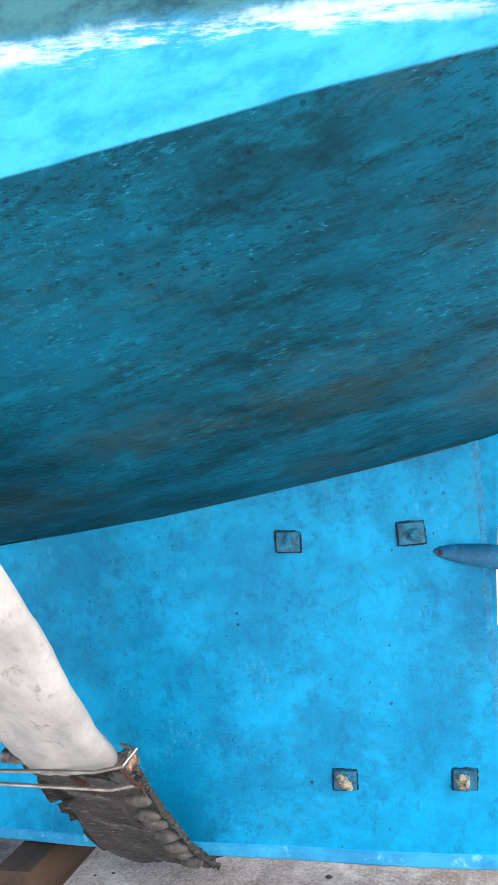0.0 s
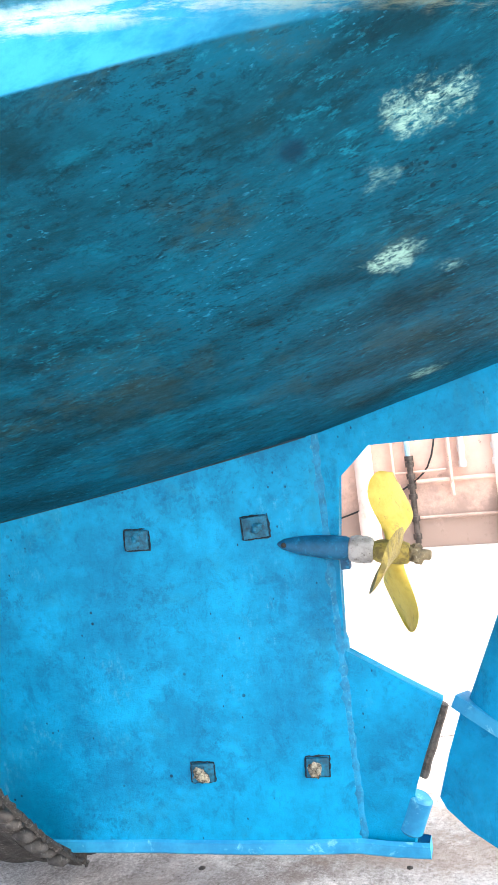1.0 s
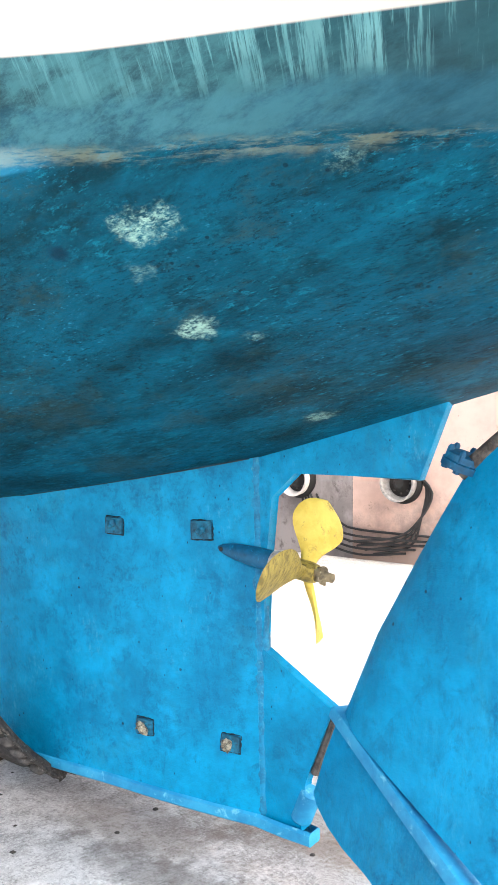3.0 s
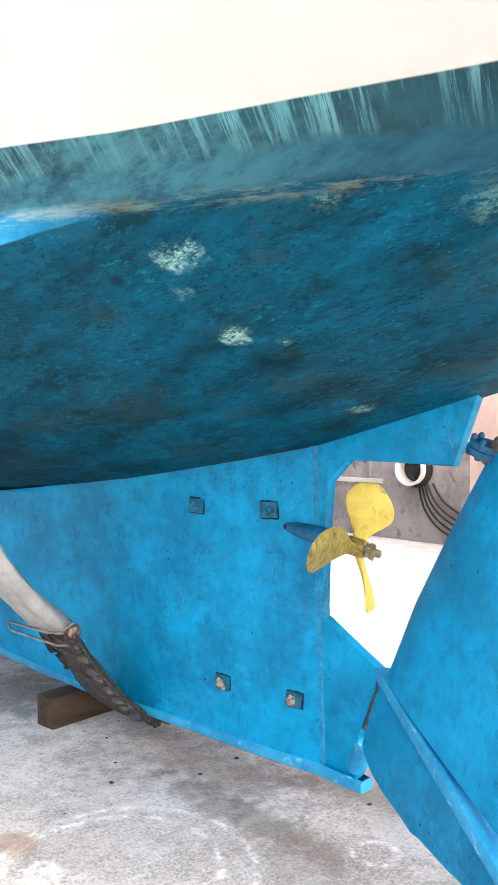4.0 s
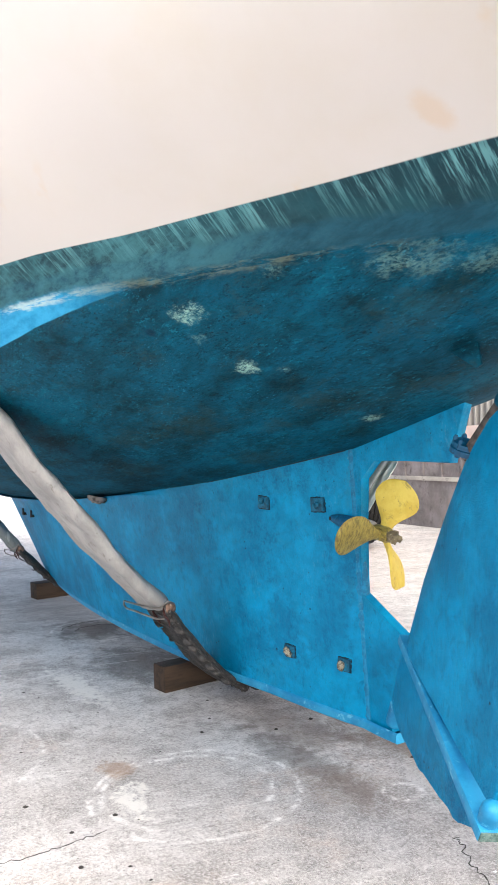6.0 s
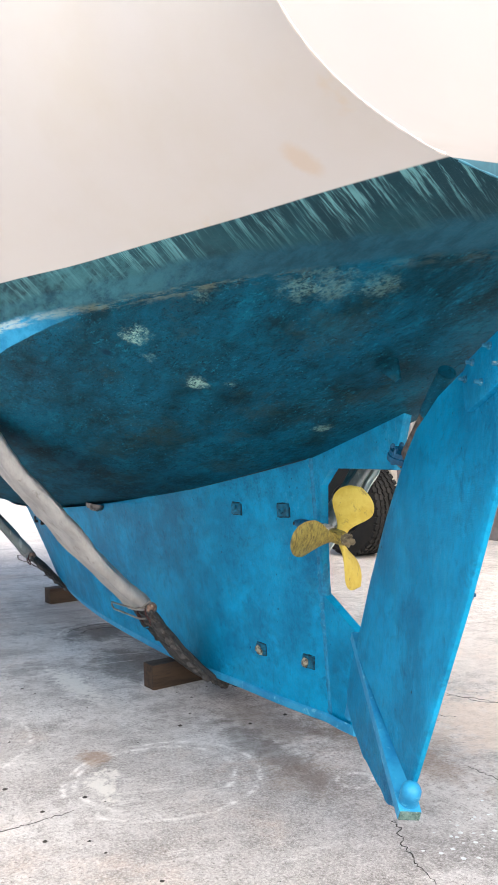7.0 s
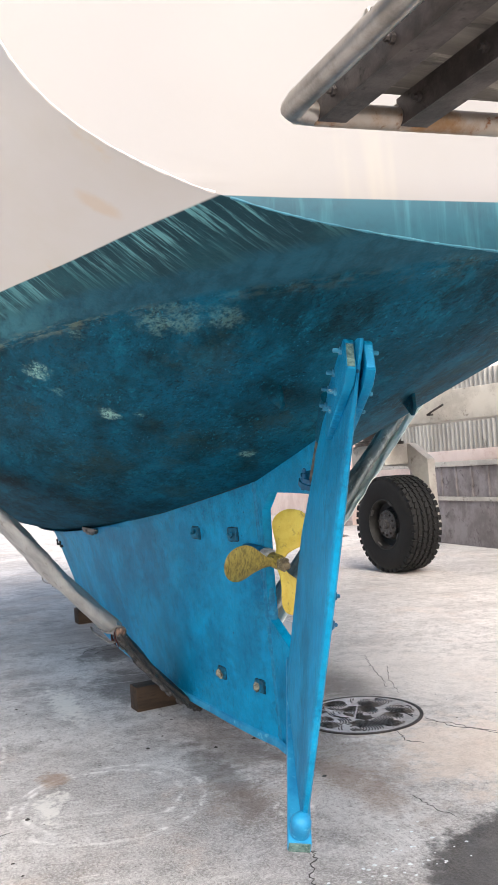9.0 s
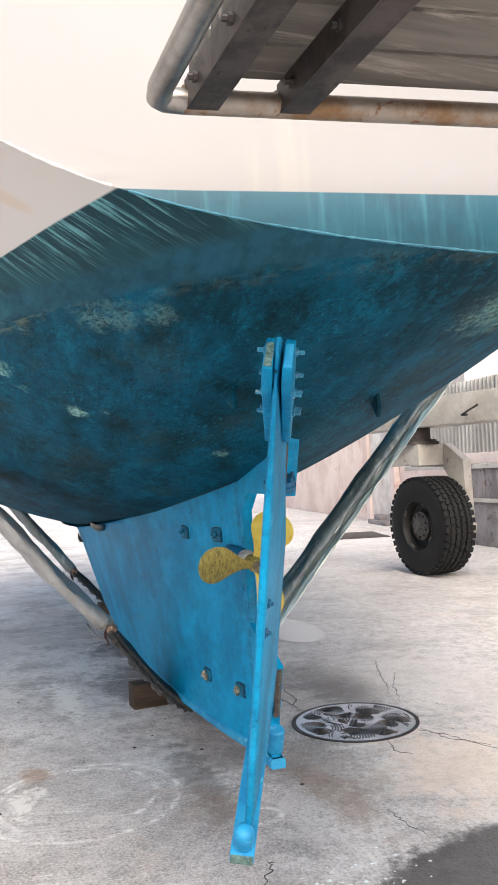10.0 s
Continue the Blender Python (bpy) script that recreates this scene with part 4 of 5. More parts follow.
    # cheek bars bolted along the upper edge
    cheek_out = [(0.535, 1.255), (0.56, 1.30), (0.80, 1.485), (0.835, 1.488), (0.935, 1.446), (0.922, 1.404), (0.635, 1.168), (0.605, 1.17)]
    for s in (1, -1):
        bm = bmesh.new()
        slab(bm, cheek_out, lambda u, v, w: rud(u, v, w + s * 0.0225 + 0.003), 0.012, 0.004)
        cheek = part("cheek_bar", bm, M_RUDDER, rudder, "heavy cheek bar bolted to the rudder head")
        bm = bmesh.new()
        a0, a1 = rud(0.838, 1.484, s * 0.0225 + 0.003), rud(0.933, 1.446, s * 0.0225 + 0.003)
        em = Matrix(((a1 - a0).normalized(), RN, (a1 - a0).normalized().cross(RN))).transposed().to_4x4()
        em.translation = a0
        box(bm, (0.006, -0.009, -0.003), ((a1 - a0).length - 0.006, 0.009, 0.003), em, 0.001)
        part("crusted_end", bm, M_GROWTH if s < 0 else M_SHOE, cheek)
        for c, a in ((0.575, 1.245), (0.60, 1.30), (0.69, 1.37), (0.80, 1.455), (0.69, 1.27), (0.78, 1.345)):
            bm = bmesh.new()
            lathe(bm, [(0.011, -0.003), (0.011, 0.006), (0.006, 0.007), (0.006, 0.02), (0.004, 0.022)], Matrix.Translation(rud(c, a, s * 0.0345 + 0.003)) @ (RN * s).to_track_quat("Z", "Y").to_matrix().to_4x4(), 6)
            part("bolt", bm, M_BOLTB, cheek)
    bm = bmesh.new()
    tube(bm, [rud(0.085, 0.79), rud(0.25, 1.06)], 0.023, 16)
    part("rudder_stock", bm, M_STOCK, rudder, "pitted bare metal rudder stock")
    bm = bmesh.new()
    mm = Matrix((RC, RN, RA)).transposed().to_4x4()
    mm.translation = rud(0.075, 0.815)
    lathe(bm, [(0.04, -0.02), (0.057, -0.018), (0.057, 0.0), (0.052, 0.003), (0.052, 0.02), (0.035, 0.024)], mm, 20)
    flange = part("stock_flange", bm, M_TUBE, rudder, "bolted flange on the rudder stock")
    for ang in range(6):
        bm = bmesh.new()
        lathe(bm, [(0.009, -0.026), (0.009, 0.03), (0.005, 0.036)], mm @ Matrix.Rotation(ang * math.pi / 3, 4, "Z") @ Matrix.Translation((0.045, 0, 0)), 6)
        part("bolt", bm, M_TUBE, flange)
    bm = bmesh.new()
    tube(bm, [rud(0.228, 1.028), rud(0.232, 1.034), rud(0.33, 1.2)], [0.026, 0.028, 0.030], 20)
    part("stock_boss", bm, M_HULL, yacht, "blue boss where the stock enters the hull")


build_rudder()


def build_fins():
    for x, y, z, turn, k in ((0.70, -0.362, 1.56, 8, 1.1), (0.69, 0.15, 1.56, -20, 2.1)):
        bm = bmesh.new()
        m = pose(x, y, z, 0, -14, turn)
        slab(bm, [(-0.05 * k, 0.03), (0.035 * k, 0.03), (0.03 * k, -0.035 * k), (0.012 * k, -0.04 * k)], lambda u, v, w: m @ Vector((u, w, v)), 0.006, 0.002)
        part("drain_scoop", bm, M_HULL, yacht, "small blue wedge-shaped fin under the counter")


build_fins()


def build_platform():
    plat = new("swim_platform")
    plat.parent = yacht
    plat["label"] = "stainless tube swim platform with grey teak slats"
    z, x0, x1, yh = 1.948, 1.768, 2.7, 0.845
    tilt = Matrix(((1, 0.155, 0, 0.155 * yh), (0, 1, 0, 0), (0, 0, 1, 0), (0, 0, 0, 1)))

    def put(name, bm, mat, parent, label=""):
        bm.transform(tilt)
        return part(name, bm, mat, parent, label)
    bm = bmesh.new()
    tube(bm, [(x1, -yh, z + 0.01), (x0 + 0.05, -yh, z), (x0 + 0.014, -yh + 0.006, z), (x0 + 0.004, -yh + 0.018, z), (x0, -yh + 0.05, z)], 0.021, 14)
    put("side_tube", bm, M_STEEL, plat, "polished steel tube")
    bm = bmesh.new()
    tube(bm, [(x1, yh, z + 0.01), (x0 + 0.05, yh, z), (x0 + 0.014, yh - 0.006, z), (x0 + 0.004, yh - 0.018, z), (x0, yh - 0.05, z)], 0.021, 14)
    put("side_tube", bm, M_STEEL, plat, "polished steel tube")
    bm = bmesh.new()
    tube(bm, [(x0, -yh + 0.05, z), (x0, yh - 0.05, z)], 0.021, 14)
    put("front_tube", bm, M_RUSTY, plat, "rust-stained steel tube")
    bm = bmesh.new()
    tube(bm, [(x1, -yh, z + 0.01), (x1, yh, z + 0.01)], 0.021, 14)
    put("rear_tube", bm, M_STEEL, plat)
    for y in (-0.768, -0.612, -0.17, 0.28, 0.765):
        bm = bmesh.new()
        box(bm, (x0 + 0.004, y - 0.026, z - 0.018), (x1, y - 0.021, z + 0.034), None, 0)
        box(bm, (x0 + 0.004, y - 0.0205, z - 0.018), (x1, y + 0.026, z - 0.013), None, 0)
        brk = put("angle_bearer", bm, M_IRON, plat, "dark steel angle bearer")
        for k in range(5):
            bm = bmesh.new()
            lathe(bm, [(0.009, 0), (0.009, 0.006), (0.005, 0.007), (0.005, 0.014)], Matrix.Translation((x0 + 0.07 + 0.17 * k, y - 0.026, z + 0.008)) @ pose(0, 0, 0, 90), 6)
            put("bolt", bm, M_IRON, brk)
        bm = bmesh.new()
        for k in range(5):
            lump(bm, (x0 + 0.004, y - 0.026 + 0.002 * (k % 2), z - 0.016 + 0.009 * k), (0.006, 0.005, 0.006), k + int(100 * y), 0.5)
        put("weld", bm, M_RUSTY, brk, "rough weld bead")
    for k in range(8):
        bm = bmesh.new()
        xx = x0 + 0.016 + k * 0.118
        box(bm, (xx, -yh + 0.055, z + 0.035), (xx + 0.109, yh - 0.04, z + 0.058), None, 0.004)
        put("slat", bm, M_DECKWOOD, plat)
    for y in (-yh, yh):
        bm = bmesh.new()
        box(bm, (x0 + 0.30, y - 0.005, z + 0.01), (x0 + 0.35, y + 0.005, z + 0.12), None, 0.003)
        lug = put("lug", bm, M_STEEL, plat, "welded lug with a rust-streaked bolt")
        bm = bmesh.new()
        lathe(bm, [(0.016, 0), (0.016, 0.012), (0.01, 0.014)], Matrix.Translation((x0 + 0.325, y - 0.005, z + 0.095)) @ pose(0, 0, 0, 90), 6)
        put("bolt", bm, M_STEEL, lug)
    for y in (0.45, 0.7):
        bm = bmesh.new()
        box(bm, (1.5, y - 0.025, z - 0.01), (x0, y + 0.025, z + 0.01), None, 0.003)
        put("hinge_arm", bm, M_STEEL, plat)



build_platform()


# ---- skin fittings ----
def build_fittings():
    bm = bmesh.new()
    m = pose(-2.33, -0.262, 1.018, -15, 3, 3)
    lathe(bm, [(0.044, -0.022), (0.056, -0.006), (0.06, 0.01)], m @ Matrix.Diagonal((1.6, 0.9, 1, 1)), 24)
    lathe(bm, [(0.026, -0.032), (0.034, -0.02)], m @ Matrix.Diagonal((1.6, 0.8, 1, 1)), 20)
    part("skin_fitting", bm, M_OLDMETAL, yacht, "oval corroded metal skin fitting under the hull")
    for x in (-4.22, -3.92):
        bm = bmesh.new()
        y = keel_mid(x, 0.84) - keel_half(x, 0.84)
        box(bm, (x - 0.014, y - 0.018, 0.80), (x + 0.014, y + 0.02, 0.82), None, 0.003)
        tube(bm, [(x, y - 0.012, 0.80), (x, y - 0.014, 0.855)], 0.007, 8)
        part("eye_bracket", bm, M_BLACK, yacht, "small dark eye bracket on the keel")


build_fittings()


# ---- slings ----
def strap_rows(path, x0, x1, sag=0.0, wob=0.0, seed=0, thick=0.012, n=14, puff=0.0):
    """Cross rows of a flat web with soft creases that follows the (y, z) path, lying along x."""
    top, low = [], []
    for i, (y, z) in enumerate(path):
        a, b = path[max(0, i - 1)], path[min(len(path) - 1, i + 1)]
        ln = math.hypot(b[0] - a[0], b[1] - a[1])
        ny, nz = -(b[1] - a[1]) / ln, (b[0] - a[0]) / ln
        t = i / (len(path) - 1)
        r1, r2 = [], []
        for j in range(n + 1):
            f = j / n
            e = 0.012 * noise.noise(Vector((seed, z * 7, 2.0 if f > 0.5 else 9.0))) * min(1.0, wob * 100)
            x = x0(t) + (x1(t) - x0(t)) * f + e * abs(2 * f - 1)
            w = wob * 2.2 * (noise.noise(Vector((f * 3.5 + z * 2, z * 6, seed))) + 0.5 * noise.noise(Vector((f * 11 - z * 5, z * 17, seed + 4)))) + sag * math.sin(math.pi * f)
            o = thick / 2 + puff * math.sqrt(max(0.0, 1 - (2 * f - 1) ** 2)) * (1 + 0.35 * noise.noise(Vector((f * 4, z * 9, seed + 9))))
            r1.append((x, y + ny * (w + o), z + nz * (w + o)))
            r2.append((x, y + ny * (w - o), z + nz * (w - o)))
        top.append(r1)
        low.append(r2)
    return top, low


def web(bm, path, x0, x1, **kw):
    top, low = strap_rows(path, x0, x1, **kw)
    n = len(top[0])
    ring = [t + l[::-1] for t, l in zip(top, low)]
    vs = [[bm.verts.new(p) for p in r] for r in ring]
    for a, b in zip(vs, vs[1:]):
        for j in range(2 * n):
            bm.faces.new((a[j], a[(j + 1) % (2 * n)], b[(j + 1) % (2 * n)], b[j]))
    bm.faces.new(vs[0])
    bm.faces.new(vs[-1][::-1])


def line(p, q, n):
    return [(p[0] + (q[0] - p[0]) * i / n, p[1] + (q[1] - p[1]) * i / n) for i in range(n + 1)]


def curve_through(pts, step=0.03):
    """A smooth (y, z) run through a few points."""
    out = []
    for i in range(len(pts) - 1):
        p = [Vector(pts[max(0, min(len(pts) - 1, i + k))]) for k in (-1, 0, 1, 2)]
        n = max(2, int((p[2] - p[1]).length / step))
        for q in range(n):
            t = q / n
            v = 0.5 * ((2 * p[1]) + (p[2] - p[0]) * t + (2 * p[0] - 5 * p[1] + 4 * p[2] - p[3]) * t**2 + (3 * p[1] - p[0] - 3 * p[2] + p[3]) * t**3)
            out.append((v.x, v.y))
    return out + [tuple(pts[-1])]


def build_sling(xa, wide, runs, label, covers, pads=9):
    sling = thing("lifting_sling", label, "sling", "travel hoist slings")
    for s, (up, down), (mat, nm) in zip((-1, 1), runs, covers):
        cy, cz = up[0]
        up = curve_through(up)
        bm = bmesh.new()
        web(bm, up, lambda f: xa - wide - 0.02 * f, lambda f: xa - (0.15 if s > 0 else 0.02 - 0.05 * min(1.0, f * 5)) - 0.01 * f, wob=0.006, seed=3 + s, thick=0.014, puff=0.034 if s < 0 else 0.02)
        part("cover", bm, mat, sling, nm, 60)
        bm = bmesh.new()
        dn = curve_through(down)
        web(bm, dn, lambda f: xa - wide * 0.93 + 0.08 * f, lambda f: xa - 0.01 + 0.06 * f, sag=0.006, wob=0.006, seed=8 + s, thick=0.024, puff=0.012)
        part("sheath", bm, M_STRAPD, sling, "frayed grey protective sheath", 60)
        if s > 0:
            bm = bmesh.new()
            web(bm, [(y + 0.035, z - 0.03) for y, z in up], lambda f: xa - wide * 0.7, lambda f: xa - 0.11, wob=0.008, seed=31, thick=0.004, puff=0.003)
            part("loose_film", bm, M_FILM, sling, "pale loose plastic film", 60)
        # outward side of the run at a share f of its length
        def out_at(f, off):
            i = min(len(dn) - 2, int(f * (len(dn) - 1)))
            (y0, z0), (y1, z1) = dn[i], dn[i + 1]
            ln = math.hypot(y1 - y0, z1 - z0)
            ny, nz = (z1 - z0) / ln, -(y1 - y0) / ln
            if ny * s < 0:
                ny, nz = -ny, -nz
            return y0 + ny * off, z0 + nz * off
        # quilted, laced edge
        for i in range(pads):
            f = (i + 0.7) / (pads + 0.6) * 0.88
            x = xa - 0.005 + 0.06 * f
            bm = bmesh.new()
            y1, z1 = out_at(f, 0.02)
            lump(bm, (x - 0.018, y1, z1), (0.04, 0.02, 0.021), 60 + i + s, 0.15)
            part("quilt_pad", bm, M_QUILT, sling, "" if i else "puffed quilted edge of the sheath", 60)
        for off, rr in ((-0.068, 0.007), (0.03, 0.009)):
            bm = bmesh.new()
            pts = []
            for i in range(60):
                f = i / 59 * 0.94
                y, z = out_at(f, 0.017)
                pts.append((xa - 0.005 + 0.06 * f + off + 0.005 * math.sin(i * 2.1), y, z + 0.003 * math.cos(i * 1.7)))
            tube(bm, pts, [rr * (0.75 + 0.5 * (i % 3 == 0)) for i in range(60)], 6)
            part("lacing", bm, M_STRAPD, sling, "worn lacing cord")
        if s < 0:
            rng = random.Random(5)
            for f in (0.04, 0.14, 0.22, 0.31, 0.4, 0.55, 0.66):
                y, z = out_at(f, 0.006)
                y2, z2 = out_at(f + 0.09, 0.006)
                x = xa - wide * 0.93 + 0.08 * f
                bm = bmesh.new()
                rows = [[(x + 0.03 - 0.05 * u + 0.02 * rng.random(), y + (y2 - y) * v - 0.008 * u, z + (z2 - z) * v - 0.02 * u * rng.random()) for v in (0, 0.3, 0.6, 1.0)] for u in (0, 0.5, 1.0)]
                sheet(bm, rows)
                bmesh.ops.solidify(bm, geom=bm.faces[:], thickness=0.003)
                part("frayed_edge", bm, M_STRAPD, sling)
            for dx, f0 in ((-0.09, 0.1), (-0.16, 0.22), (-0.12, 0.42), (-0.2, 0.05)):
                y, z = out_at(f0, 0.026)
                y2, z2 = out_at(f0 + 0.05, 0.024)
                bm = bmesh.new()
                tube(bm, [(xa + dx - 0.06, y, z), (xa + dx, y * 0.5 + y2 * 0.5 - 0.004, z * 0.5 + z2 * 0.5), (xa + dx + 0.07, y2, z2)], [0.002, 0.006, 0.002], 6)
                part("fold", bm, M_QUILT, sling, "raised crease in the sheath")
            bm = bmesh.new()
            tube(bm, [(xa + 0.0, cy - 0.03, cz + 0.0), (xa + 0.02, cy - 0.035, cz - 0.03), (xa + 0.05, cy - 0.03, cz - 0.05), (xa + 0.06, cy - 0.03, cz - 0.075)], [0.004, 0.006, 0.005, 0.002], 6)
            part("torn_rag", bm, M_RED, sling, "torn reddish cloth")
            bm = bmesh.new()
            y, z = out_at(0.08, 0.03)
            tube(bm, [(xa - 0.16, y, z), (xa - 0.12, y - 0.004, z - 0.02), (xa - 0.10, y + 0.01, z - 0.05)], [0.004, 0.009, 0.003], 6)
            part("torn_rag", bm, M_RED, sling, "torn reddish cloth")
        # pin and retaining bail
        bm = bmesh.new()
        tube(bm, [(xa - wide - 0.05, cy, cz), (xa - 0.01, cy, cz), (xa - 0.008, cy, cz), (xa + 0.012, cy, cz), (xa + 0.018, cy, cz)], [0.02, 0.02, 0.03, 0.03, 0.02], 16)
        pin = part("joint_pin", bm, M_OLDMETAL, sling, "steel joint pin")
        bm = bmesh.new()
        lump(bm, (xa + 0.015, cy, cz), (0.012, 0.026, 0.026), 3, 0.3)
        part("pin_head", bm, M_PINHEAD, pin, "copper-brown pin head", 60)
        bm = bmesh.new()
        k = s * 0.04
        tube(bm, [(xa - 0.01, cy + k * 0.2, cz + 0.045), (xa + 0.04, cy + k * 0.6, cz + 0.04), (xa + 0.02, cy + k * 1.4, cz + 0.01), (xa - 0.06, cy + k * 1.6, cz - 0.005), (xa - wide - 0.05, cy + k * 1.7, cz - 0.012), (xa - wide - 0.07, cy + k * 1.5, cz - 0.035),
                  (xa - wide - 0.05, cy + k * 1.4, cz - 0.05), (xa - 0.02, cy + k * 1.4, cz - 0.05), (xa + 0.03, cy + k * 0.9, cz - 0.045)], 0.005, 8)
        part("bail", bm, M_STEEL, pin, "bent wire keeper")


NEAR_RUNS = (([(-0.425, 0.558), (-0.66, 0.80), (-0.855, 1.04), (-1.05, 1.275), (-1.22, 1.505), (-1.44, 1.70), (-1.75, 1.93), (-1.97, 2.3), (-2.02, 3.2)],
              [(-0.42, 0.55), (-0.31, 0.39), (-0.2, 0.255), (-0.1, 0.155), (-0.02, 0.105)]),
             ([(0.36, 0.32), (0.66, 0.65), (1.1, 1.14), (1.56, 1.655), (1.88, 2.0), (2.08, 2.4), (2.12, 3.2)],
              [(0.355, 0.315), (0.28, 0.24), (0.2, 0.17), (0.12, 0.125), (0.03, 0.105)]))
build_sling(-1.12, 0.31, NEAR_RUNS, "worn boat-hoist sling with pale cover and laced grey sheath", ((M_STRAP, "creased beige web sling cover"), (M_STRAPG, "grey plastic-covered sling")))
FAR_RUNS = (([(-0.18, 0.535), (-0.44, 0.85), (-0.80, 1.28), (-1.3, 1.72), (-1.7, 2.1), (-1.9, 3.2)], [(-0.175, 0.53), (-0.06, 0.40), (0.05, 0.285), (0.16, 0.2), (0.25, 0.155)]),
            ([(0.60, 0.535), (0.9, 0.87), (1.4, 1.45), (1.85, 2.05), (1.95, 3.2)], [(0.595, 0.53), (0.5, 0.41), (0.4, 0.3), (0.33, 0.2), (0.26, 0.155)]))
build_sling(-4.13, 0.15, FAR_RUNS, "far boat-hoist sling in dark grey cover under the keel's fore end", ((M_STRAPG, "grey plastic-covered sling"), (M_STRAPG, "grey plastic-covered sling")), 5)


# ---- blocks under the keel ----
def build_block(x, y0, y1, h, w, turn):
    bm = bmesh.new()
    box(bm, (-w / 2, 0, 0), (w / 2, y1 - y0, h), pose(x, y0, 0.0, 0, 0, turn), 0.006)
    lone("timber_block", bm, M_WOOD, "dark weathered timber baulk under the keel", "timber", "keel blocks")


build_block(-1.63, -0.235, 0.42, 0.14, 0.12, 3)
build_block(-4.78, 0.13, 0.6, 0.14, 0.16, 2)


# ---- manhole ----
def build_manhole():
    cover = thing("manhole_cover", "round cast-iron manhole cover with a wave pattern, set in the concrete", "manhole cover", at=(-0.775, 0.76, 0.0))
    c = Matrix.Translation((-0.775, 0.76, 0.0))
    bm = bmesh.new()
    lathe(bm, [(0.312, 0.002), (0.330, 0.002), (0.330, 0.006), (0.312, 0.006)], c, 56, True)
    part("rim", bm, M_IRON, cover, "dark iron rim")
    bm = bmesh.new()
    lathe(bm, [(0.308, 0.001), (0.308, 0.006)], c, 56)
    part("lid", bm, M_CAST, cover, "shiny worn iron lid")
    bm = bmesh.new()
    rng = random.Random(4)
    seeds = [(0.17, 0.1), (-0.16, 0.17), (-0.2, -0.08), (0.02, -0.2), (0.2, -0.14), (0.0, 0.03), (0.05, 0.24), (-0.06, -0.05)]
    for k, (sx, sy) in enumerate(seeds):
        turn = k * 2.4
        for ring in range(1, 12):
            r = 0.0165 * ring
            pts = []
            span = 4.6 + 1.2 * rng.random()
            for i in range(56):
                a = turn + 0.35 * ring + span * i / 55
                x, y = sx + r * math.cos(a), sy + 0.8 * r * math.sin(a)
                near = min(range(len(seeds)), key=lambda q: math.hypot(x - seeds[q][0], y - seeds[q][1]))
                if math.hypot(x, y) < 0.288 and near == k:
                    pts.append(c @ Vector((x, y, 0.0058)))
                else:
                    if len(pts) > 3:
                        tube(bm, pts, [0.0015] + [0.0036] * (len(pts) - 2) + [0.0015], 6)
                    pts = []
            if len(pts) > 3:
                tube(bm, pts, [0.0015] + [0.0036] * (len(pts) - 2) + [0.0015], 6)
    tagged(part("relief", bm, M_IRON, cover, "dark swirling wave ornament"), kind="stuff")


build_manhole()


